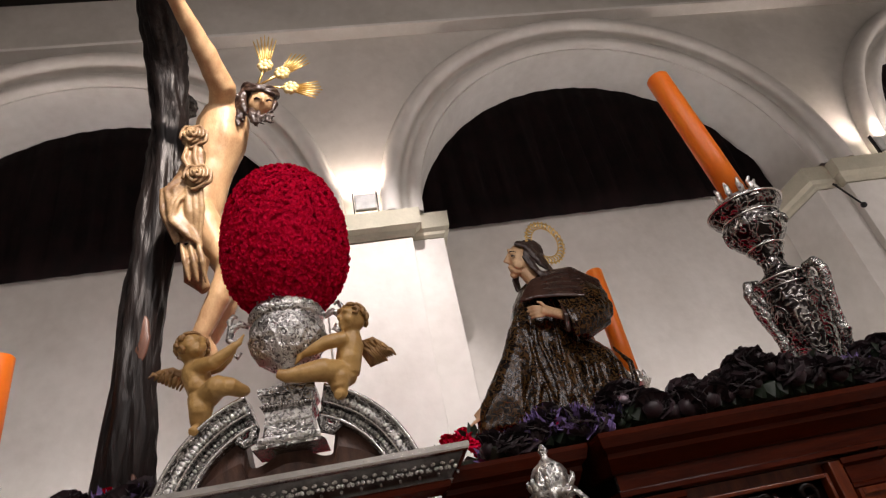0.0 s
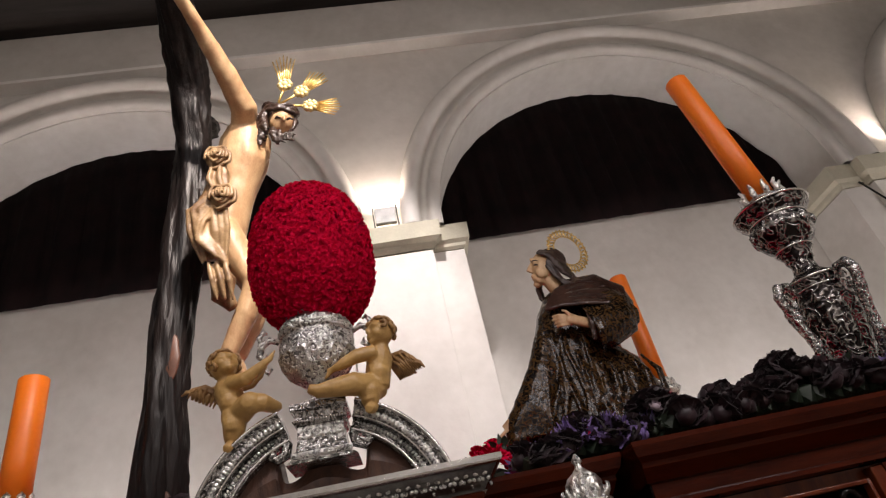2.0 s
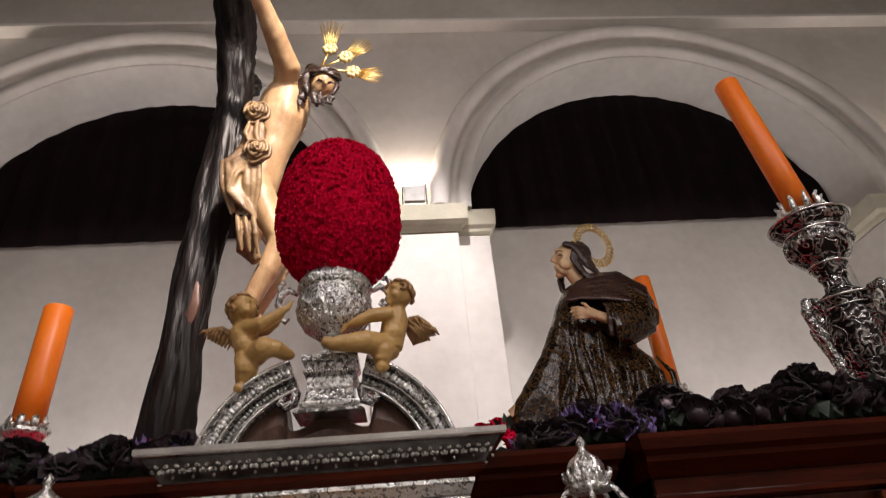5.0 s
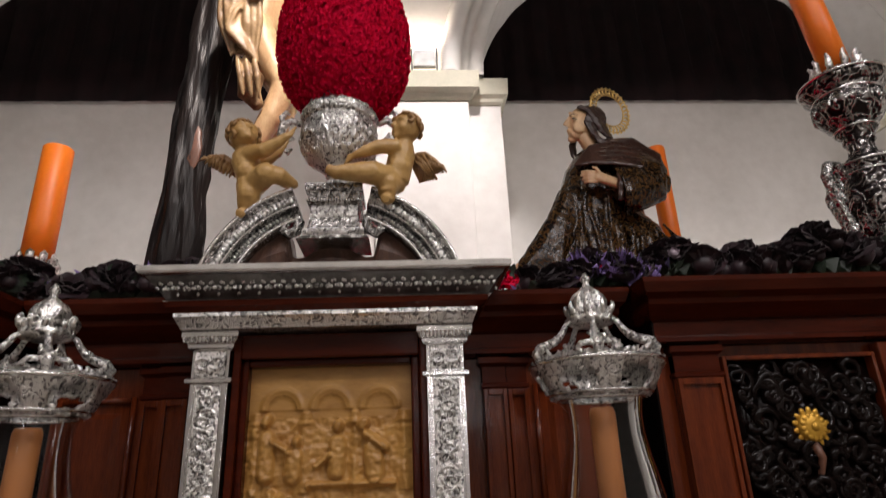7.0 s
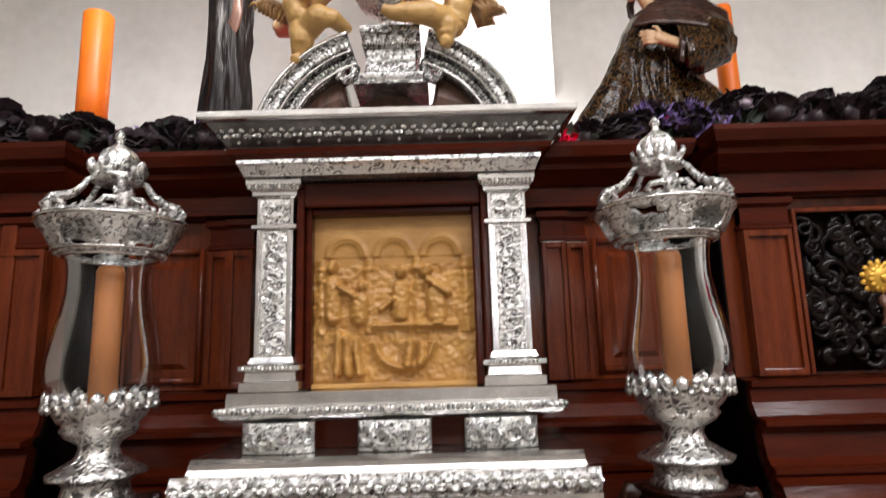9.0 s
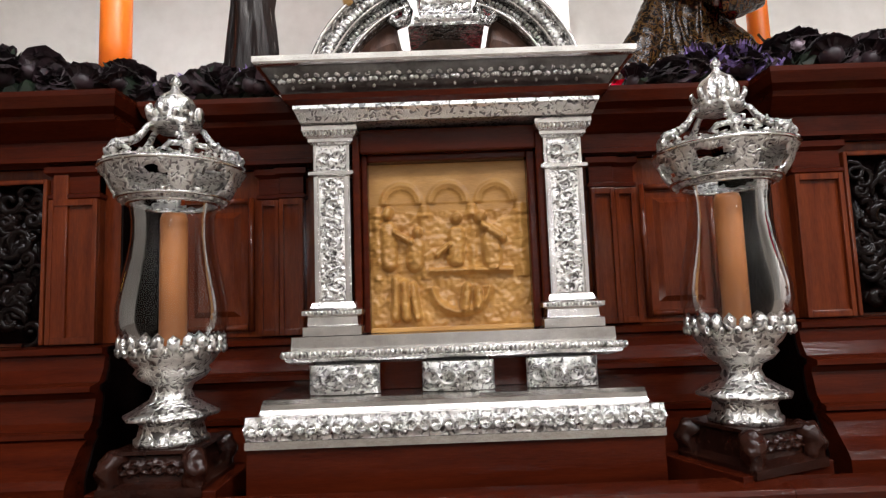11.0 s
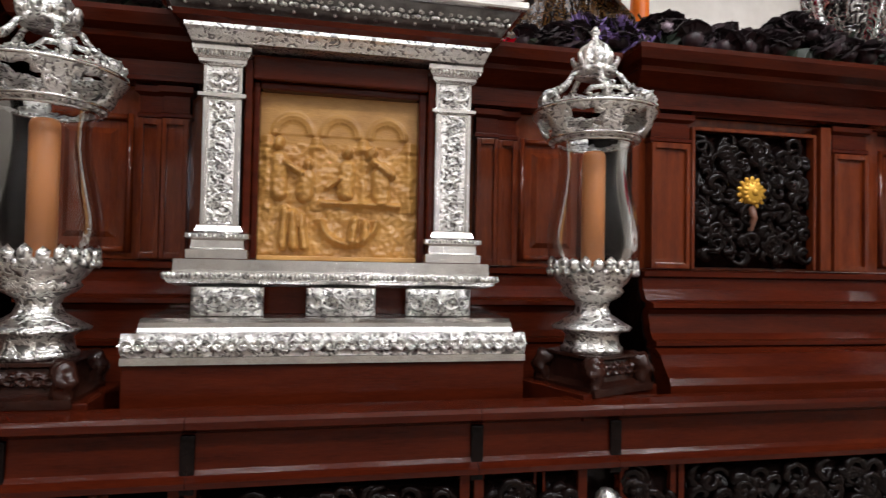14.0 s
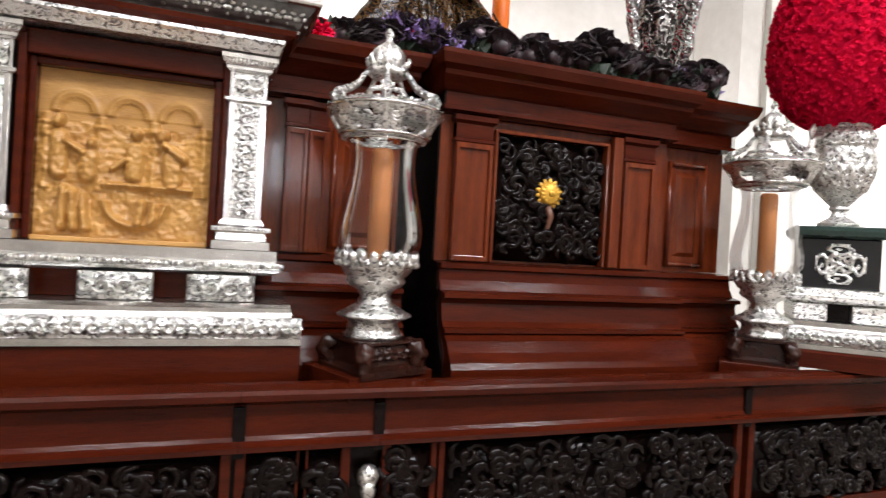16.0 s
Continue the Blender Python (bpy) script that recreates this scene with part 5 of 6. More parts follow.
# ---- carved figures ----
def crucified():
    """A carved figure on the cross, in one mesh."""
    flesh = bmesh.new()
    V = lambda *p: p
    sweep(flesh, [V(-0.86, 2.90, 4.36), V(-0.83, 2.89, 4.55), V(-0.77, 2.88, 4.72), V(-0.72, 2.87, 4.90), V(-0.70, 2.87, 5.08), V(-0.71, 2.87, 5.20)], [0.135, 0.14, 0.125, 0.155, 0.165, 0.11], 16)
    sweep(flesh, [V(-0.70, 2.80, 5.14), V(-0.66, 2.68, 5.20), V(-0.745, 2.46, 5.38), V(-0.82, 2.31, 5.51), V(-0.88, 2.16, 5.60), V(-0.94, 2.05, 5.66)], [0.085, 0.085, 0.062, 0.052, 0.042, 0.032], 12)
    sweep(flesh, [V(-0.72, 2.95, 5.14), V(-0.74, 3.08, 5.22), V(-0.82, 3.3, 5.42), V(-0.92, 3.55, 5.60), V(-0.98, 3.72, 5.70)], [0.085, 0.08, 0.058, 0.048, 0.035], 12)
    sweep(flesh, [V(-0.72, 2.86, 5.16), V(-0.62, 2.84, 5.24)], [0.06, 0.055], 12)
    sweep(flesh, [V(-0.66, 2.84, 5.18), V(-0.56, 2.83, 5.20), V(-0.50, 2.82, 5.20)], [0.07, 0.06, 0.055], 12)
    ball(flesh, (-0.445, 2.79, 5.165), (0.082, 0.08, 0.12), Matrix.Rotation(0.3, 4, "Y"))
    sweep(flesh, [V(-0.425, 2.712, 5.13), V(-0.418, 2.692, 5.06)], [0.010, 0.017], 8)
    for y in (2.83, 2.95):
        sweep(flesh, [V(-0.85, y, 4.38), V(-0.74, y, 4.16), V(-0.66, y, 3.98), V(-0.72, y, 3.80), V(-0.82, y + 0.02, 3.60), V(-0.90, 2.9, 3.56)], [0.11, 0.095, 0.075, 0.065, 0.045, 0.035], 12)
        sweep(flesh, [V(-0.83, y + 0.02, 3.61), V(-0.77, 2.89, 3.54), V(-0.74, 2.89, 3.48)], [0.045, 0.04, 0.022], 10)
    flesh = organic(flesh, 0.013, 2, lambda p: 0.007 * noise.noise(Vector((p.x * 14, p.y * 9, p.z * 5))) + 0.003 * noise.noise(p * 24.0))
    cloth = bmesh.new()
    ball(cloth, (-0.88, 2.90, 4.44), (0.125, 0.165, 0.19))
    for side in (-0.05, 0.0, 0.05):
        sweep(cloth, [V(-0.80 + 0.3 * side, 2.68, 4.70), V(-0.83 + 0.5 * side, 2.67, 4.52), V(-0.87 + 1.1 * side, 2.665, 4.36), V(-0.86 + 1.1 * side, 2.675, 4.24), V(-0.83 + 0.6 * side, 2.70, 4.10)], [0.03, 0.05, 0.052, 0.05, 0.025], 12)
    for k in range(7):
        f = k / 6
        y = 2.618 + 0.012 * ((k * 3) % 2) - 0.006 * (k % 3)
        sweep(cloth, [V(-0.79 + 0.03 * f, y, 4.46 - 0.02 * f), V(-0.955 + 0.20 * f, y - 0.02, 4.37 - 0.02 * f), V(-0.95 + 0.20 * f, y, 4.25 - 0.03 * math.sin(3 * f)), V(-0.89 + 0.12 * f, y + 0.04, 4.09 - 0.03 * math.cos(6 * f))], [0.012, 0.017, 0.019, 0.008], 8)
    for k in range(4):
        sweep(cloth, [V(-0.83 + 0.02 * k, 2.61 + 0.02 * (k % 2), 4.72), V(-0.85 + 0.03 * k, 2.60 + 0.02 * (k % 2), 4.58), V(-0.80 + 0.02 * k, 2.60, 4.46)], [0.012, 0.017, 0.012], 8)
    sweep(cloth, [V(-0.84, 2.70, 4.06), V(-0.80, 2.72, 3.97), V(-0.81, 2.74, 3.89), V(-0.76, 2.76, 3.82)], [0.04, 0.068, 0.06, 0.03], 10)
    for k in range(3):
        sweep(cloth, [V(-0.86 + 0.04 * k, 2.655, 4.06), V(-0.84 + 0.045 * k, 2.65, 3.95 - 0.01 * k), V(-0.82 + 0.04 * k, 2.68, 3.84 - 0.01 * k)], [0.012, 0.017, 0.008], 7)
    for k in range(9):
        f = k / 8
        x = -0.775 - 0.012 * math.sin(5 * f)
        sweep(cloth, [V(x, 2.60, 4.47 - 0.05 * f), V(-0.87 - 0.06 * math.sin(math.pi * f), 2.588, 4.44 - 0.16 * f), V(-0.92 + 0.02 * f, 2.60, 4.36 - 0.19 * f), V(-0.86 + 0.05 * f, 2.625, 4.27 - 0.20 * f), V(-0.78 + 0.03 * f, 2.66, 4.20 - 0.17 * f)], [0.007, 0.014, 0.017 + 0.004 * (k % 2), 0.014, 0.006], 8)
    cloth = organic(cloth, 0.0065, 1, lambda p: 0.004 * noise.noise(p * 14))
    roses = bmesh.new()
    for c in ((-0.80, 2.58, 4.75), (-0.765, 2.55, 4.43)):
        for r, turns, y in ((0.082, 0.8, 0.025), (0.070, -0.9, 0.01), (0.050, 0.9, 0.0), (0.030, -1.1, -0.012), (0.012, 1.0, -0.018)):
            sweep(roses, [(x, yy + y, z + 0.012 * math.sin(5 * i)) for i, (x, yy, z) in enumerate(curl(c, r, r * 50, turns, shrink=0.35, steps=18))], [0.004] + [0.0115] * 17 + [0.004], 7)
        ball(roses, (c[0], c[1] + 0.04, c[2]), (0.076, 0.03, 0.076))
    cloth = gather([cloth, roses])
    hair = bmesh.new()
    ball(hair, (-0.50, 2.85, 5.27), (0.10, 0.10, 0.10))
    for dx, dy, low in ((0.0, 0.0, 4.99), (0.025, -0.02, 5.03), (-0.015, 0.05, 4.97)):
        sweep(hair, [V(-0.55 + dx, 2.78 + dy, 5.26), V(-0.585 + dx, 2.765 + dy, 5.16), V(-0.575 + dx, 2.755 + dy, 5.08), V(-0.565 + dx, 2.755 + dy, low)], [0.028, 0.030, 0.026, 0.010], 8)
    sweep(hair, [V(-0.50, 2.745, 5.06), V(-0.495, 2.72, 4.99), V(-0.485, 2.72, 4.92)], [0.018, 0.028, 0.010], 8)
    sweep(hair, [V(-0.455, 2.72, 5.02), V(-0.465, 2.72, 4.97), V(-0.47, 2.725, 4.92)], [0.012, 0.024, 0.010], 8)
    sweep(hair, [V(-0.37, 2.80, 5.20), V(-0.36, 2.78, 5.12), V(-0.385, 2.77, 5.05)], [0.018, 0.020, 0.010], 8)
    for x, z in ((-0.462, 5.125), (-0.388, 5.10)):
        sweep(hair, [V(x - 0.022, 2.722, z), V(x, 2.711, z + 0.004), V(x + 0.022, 2.718, z - 0.008)], [0.006, 0.009, 0.006], 6)
    for k in range(3):
        sweep(hair, [(-0.455 + 0.108 * math.cos(math.tau * i / 20), 2.81 + 0.105 * math.sin(math.tau * i / 20), 5.255 + 0.02 * k + 0.065 * math.sin(math.tau * i / 20) - 0.03 * math.cos(math.tau * i / 20) + 0.012 * math.sin(i * 1.3 + 2 * k)) for i in range(21)], 0.016, 7)
    rng = random.Random(41)
    for k in range(34):
        # loose curls falling round the face and over the shoulder
        f = rng.random()
        x, y, z = (-0.60 + 0.07 * rng.random(), 2.735 + 0.06 * rng.random(), 5.24 - 0.26 * f) if k % 3 else (-0.50 + 0.13 * rng.random(), 2.715 + 0.03 * rng.random(), 5.02 - 0.07 * f)
        r = rng.uniform(0.012, 0.020)
        sweep(hair, [(x + r * math.cos(a), y - 0.006 * math.sin(a), z - 0.008 * i + r * math.sin(a)) for i, a in enumerate((0.0, 1.3, 2.6, 3.9, 5.2))], [0.004, 0.008, 0.009, 0.008, 0.004], 6)
    hair = organic(hair, 0.0058, 0, lambda p: 0.004 * noise.noise(p * 44))
    gold, pale = bmesh.new(), bmesh.new()
    for (bx, bz), (tx, tz) in (((-0.412, 5.51), (-0.407, 5.82)), ((-0.305, 5.426), (-0.147, 5.593)), ((-0.257, 5.28), (-0.054, 5.243))):
        ball(pale, (bx, 2.80, bz), (0.03, 0.03, 0.03))
        for k in range(8):
            a = math.tau * k / 8
            ball(pale, (bx + 0.035 * math.cos(a), 2.795, bz + 0.035 * math.sin(a)), 0.022, subdivisions=1)
        sweep(gold, [(-0.47, 2.80, 5.33), (bx, 2.80, bz)], 0.008, 6)
        way = Vector((tx - bx, 0, tz - bz))
        side = Vector((-way.z, 0, way.x)).normalized()
        for k in range(-3, 4):
            tip = Vector((tx, 2.80, tz)) + side * 0.026 * k - way * 0.06 * abs(k)
            sweep(gold, [Vector((bx, 2.80, bz)) + side * 0.006 * k, tip], [0.008, 0.004], 5)
    ob = part("crucified_figure", gather([flesh, cloth, hair, gold, pale]), [FLESH, LOIN, HAIR, GOLD, ROSETTE], smooth=True)
    return tagged(ob, "painted wooden crucified figure with pale loincloth and gilt rays", "statue")


crucified()


def kneeling():
    """A kneeling robed figure looking up, one arm lowered and one on the breast, in one mesh."""
    V = lambda *p: p
    table = ((2.60, 1.10, 3.36, 0.46), (2.95, 1.10, 3.36, 0.44), (3.15, 1.11, 3.35, 0.375), (3.35, 1.125, 3.34, 0.295), (3.52, 1.14, 3.33, 0.262), (3.68, 1.17, 3.33, 0.225), (3.80, 1.20, 3.33, 0.18), (3.88, 1.20, 3.33, 0.11))
    robe = bmesh.new()
    sweep(robe, [V(x, y, z) for z, x, y, r in table], [r for z, x, y, r in table], 28)
    sweep(robe, [V(1.24, 3.26, 3.42), V(1.35, 3.20, 3.28), V(1.40, 3.16, 3.08), V(1.40, 3.14, 2.8)], [0.12, 0.15, 0.17, 0.16], 16)
    sweep(robe, [V(0.98, 3.20, 3.55), V(0.90, 3.14, 3.36), V(0.78, 3.10, 3.17), V(0.66, 3.08, 3.05), V(0.60, 3.08, 2.9)], [0.10, 0.11, 0.12, 0.09, 0.06], 14)

    def skin(z, a, out):
        for (z0, x0, y0, r0), (z1, x1, y1, r1) in zip(table, table[1:]):
            if z <= z1:
                g = (z - z0) / (z1 - z0)
                return (x0 + (x1 - x0) * g + (r0 + (r1 - r0) * g + out) * math.cos(a), y0 + (y1 - y0) * g + (r0 + (r1 - r0) * g + out) * math.sin(a), z)

    rng = random.Random(12)
    # folds of the tunic: long ones down the far side, bowed ones over the thigh
    for k in range(15):
        a = radians(-182 + 7.5 * k + rng.uniform(-3, 3))
        top = rng.choice((3.72, 3.6, 3.45))
        sway = rng.uniform(-0.14, 0.14)
        zs = [top - (top - 2.72) * i / 6 for i in range(7)]
        sweep(robe, [skin(z, a + sway * math.sin(i * 1.1 + k) + 0.02 * i, 0.006 + 0.012 * (i > 0)) for i, z in enumerate(zs)], [0.006, 0.012, 0.015, 0.018, 0.022, 0.026, 0.026], 8)
    for k in range(7):
        f = k / 6
        x = 1.12 + 0.38 * f + rng.uniform(-0.02, 0.02)
        sweep(robe, [V(x - 0.02, 3.12 + 0.02 * f, 3.44 - 0.08 * f), V(x + 0.055, 3.0 + 0.05 * f, 3.30 - 0.05 * f), V(x + 0.05, 2.965 + 0.06 * f, 3.16 - 0.03 * f), V(x - 0.03, 2.96 + 0.06 * f, 3.02), V(x - 0.06, 2.97 + 0.06 * f, 2.86)], [0.010, 0.018, 0.024 + 0.010 * (k % 2), 0.022, 0.018], 8)
    for k in range(6):
        f = k / 5
        sweep(robe, [V(0.96 - 0.10 * f, 3.10, 3.50 - 0.10 * f), V(0.90 - 0.08 * f, 3.03 + 0.01 * f, 3.32 - 0.06 * f), V(0.86 - 0.14 * f, 2.99 + 0.02 * f, 3.16), V(0.84 - 0.22 * f, 2.98 + 0.03 * f, 3.0)], [0.008, 0.015, 0.020, 0.018], 8)
    # wide gathered sleeve with ridges falling from the shoulder to the cuff
    sweep(robe, [V(1.40, 3.18, 3.80), V(1.46, 3.10, 3.70), V(1.44, 3.05, 3.59), V(1.35, 3.02, 3.54), V(1.25, 2.99, 3.58)], [0.10, 0.125, 0.13, 0.11, 0.06], 18)
    for k in range(11):
        f = k / 10
        y = 2.888 + 0.15 * f ** 2
        sweep(robe, [V(1.25 + 0.30 * f, y + 0.04, 3.735 - 0.02 * f), V(1.30 + 0.285 * f, y, 3.655), V(1.315 + 0.25 * f, y - 0.01, 3.565 + 0.01 * f), V(1.30 + 0.18 * f, y + 0.02, 3.465 + 0.035 * f)], [0.008, 0.0145, 0.016, 0.009], 8)
    robe = organic(robe, 0.0085, 0, lambda p: 0.006 * noise.noise(p * 9) + 0.003 * noise.noise(p * 30))
    mantle = bmesh.new()
    sweep(mantle, [V(1.08, 3.20, 3.80), V(1.22, 3.24, 3.86), V(1.38, 3.19, 3.87), V(1.50, 3.15, 3.79), V(1.55, 3.13, 3.71)], [0.05, 0.085, 0.085, 0.07, 0.04], 14)
    for k in range(5):
        sweep(mantle, [V(1.01 + 0.012 * k, 3.13, 3.755 + 0.016 * k), V(1.12, 3.065 + 0.016 * k, 3.772 + 0.026 * k), V(1.28, 3.01 + 0.034 * k, 3.762 + 0.036 * k), V(1.44, 3.00 + 0.036 * k, 3.735 + 0.040 * k), V(1.56, 3.06 + 0.02 * k, 3.69 + 0.03 * k)], [0.012, 0.019, 0.022, 0.022, 0.014], 10)
    sweep(mantle, [V(1.27, 2.93, 3.72), V(1.285, 2.90, 3.62), V(1.26, 2.91, 3.50)], [0.014, 0.030, 0.018], 10)
    mantle = organic(mantle, 0.0095, 1, lambda p: 0.005 * noise.noise(p * 14))
    flesh = bmesh.new()
    lean = Matrix.Rotation(0.36, 4, "Y")
    ball(flesh, (1.095, 3.27, 4.065), (0.088, 0.085, 0.118), lean, 3)
    ball(flesh, (1.045, 3.262, 3.985), (0.052, 0.062, 0.056))
    ball(flesh, (1.018, 3.262, 3.942), (0.030, 0.034, 0.026))
    ball(flesh, (1.065, 3.205, 4.02), (0.038, 0.026, 0.04))
    sweep(flesh, [V(1.038, 3.255, 4.120), V(1.003, 3.25, 4.075), V(0.984, 3.248, 4.052), V(1.012, 3.25, 4.034)], [0.013, 0.014, 0.017, 0.012], 8)
    sweep(flesh, [V(1.030, 3.215, 4.122), V(1.028, 3.25, 4.132), V(1.032, 3.285, 4.122)], [0.012, 0.015, 0.012], 8)
    ball(flesh, (1.005, 3.25, 4.006), (0.017, 0.026, 0.010))
    ball(flesh, (1.008, 3.25, 3.985), (0.017, 0.024, 0.011))
    sweep(flesh, [V(1.19, 3.29, 3.76), V(1.15, 3.28, 3.88), V(1.10, 3.275, 3.98)], [0.085, 0.07, 0.066], 14)
    sweep(flesh, [V(1.27, 2.94, 3.615), V(1.20, 2.985, 3.645), V(1.14, 3.00, 3.672)], [0.036, 0.036, 0.042], 12)
    for k in range(4):
        z = 3.70 - 0.019 * k
        sweep(flesh, [V(1.14, 2.985, z - 0.005), V(1.085, 2.985, z + 0.004 - 0.004 * k), V(1.035 + 0.008 * abs(k - 1), 3.01, z + 0.002 - 0.006 * k)], [0.014, 0.0125, 0.008], 8)
    sweep(flesh, [V(1.16, 2.97, 3.69), V(1.14, 2.965, 3.725), V(1.115, 2.98, 3.735)], [0.014, 0.012, 0.008], 8)
    sweep(flesh, [V(0.68, 3.08, 3.12), V(0.62, 3.07, 3.10), V(0.585, 3.065, 3.07)], [0.045, 0.034, 0.034], 10)
    for k in range(4):
        sweep(flesh, [V(0.59, 3.04 + 0.016 * k, 3.07), V(0.555, 3.035 + 0.017 * k, 3.05), V(0.525 + 0.008 * abs(k - 1), 3.03 + 0.018 * k, 3.03)], [0.012, 0.010, 0.006], 7)
    flesh = organic(flesh, 0.0062, 1)
    hair = bmesh.new()
    ball(hair, (1.165, 3.315, 4.10), (0.092, 0.085, 0.098), None, 3)
    for k in range(9):
        f = k / 8
        y = 3.205 + 0.12 * f
        sweep(hair, [V(1.075 + 0.02 * f, y, 4.175 + 0.015 * f), V(1.145 + 0.02 * f, y - 0.018, 4.155), V(1.185 + 0.02 * f, y - 0.02, 4.08), V(1.215 + 0.025 * f, y - 0.01, 4.00), V(1.25 + 0.03 * f, y, 3.955 - 0.03 * f)], [0.012, 0.022, 0.026, 0.024, 0.012], 8)
    for k in range(3):
        sweep(hair, [V(1.135 - 0.012 * k, 3.19, 4.12 - 0.02 * k), V(1.15, 3.185, 4.03 - 0.02 * k), V(1.18 + 0.01 * k, 3.185, 3.95 - 0.02 * k), V(1.24 + 0.02 * k, 3.175, 3.91 - 0.01 * k)], [0.012, 0.019, 0.020, 0.010], 8)
    sweep(hair, [V(1.04, 3.35, 3.99), V(1.015, 3.36, 3.90), V(1.02, 3.36, 3.83), V(1.05, 3.35, 3.78)], [0.018, 0.024, 0.022, 0.010], 8)
    sweep(hair, [V(1.032, 3.188, 4.085), V(1.047, 3.181, 4.090), V(1.062, 3.181, 4.083)], 0.006, 6)
    sweep(hair, [V(1.028, 3.190, 4.118), V(1.05, 3.181, 4.124), V(1.075, 3.182, 4.112)], 0.006, 6)
    hair = organic(hair, 0.0062, 0, lambda p: 0.005 * noise.noise(p * 40))
    gold = bmesh.new()
    c, tilt = Vector((1.285, 3.34, 4.155)), Matrix.Rotation(radians(28), 3, "Z")
    oval = lambda r, a: c + tilt @ Vector((0.92 * r * math.cos(a) - 0.12 * r * math.sin(a), 0, 1.10 * r * math.sin(a)))
    for r, q in ((0.145, 0.006), (0.104, 0.005)):
        sweep(gold, [oval(r, math.tau * i / 40) for i in range(41)], q, 6)
    for i in range(30):
        a = math.tau * i / 30
        sweep(gold, [oval(0.106, a - 0.07), oval(0.128, a + 0.05), oval(0.144, a - 0.05)], [0.006, 0.009, 0.005], 5)
        ball(gold, oval(0.152, a), 0.0085, subdivisions=1)
    sweep(gold, [(1.19, 3.34, 4.10), oval(0.104, math.pi)], 0.006, 6)
    whole = gather([robe, mantle, flesh, hair, gold])
    # the near side tapers in and lies flatter than the round of the body
    for v in whole.verts:
        v.co.y = 3.3 + (v.co.y - 3.3) * 0.75
        k = 1 + 0.30 * (v.co.y - 3.3)
        v.co.x, v.co.z = -0.037 + (v.co.x + 0.037) * k, max(2.602, 2.228 + (v.co.z - 2.228) * k)
    ob = part("kneeling_figure", whole, [ROBE, MANTLE, FLESH, HAIR, GOLD], smooth=True)
    return tagged(ob, "kneeling carved figure in dark gilt brocade with openwork halo", "statue")


kneeling()


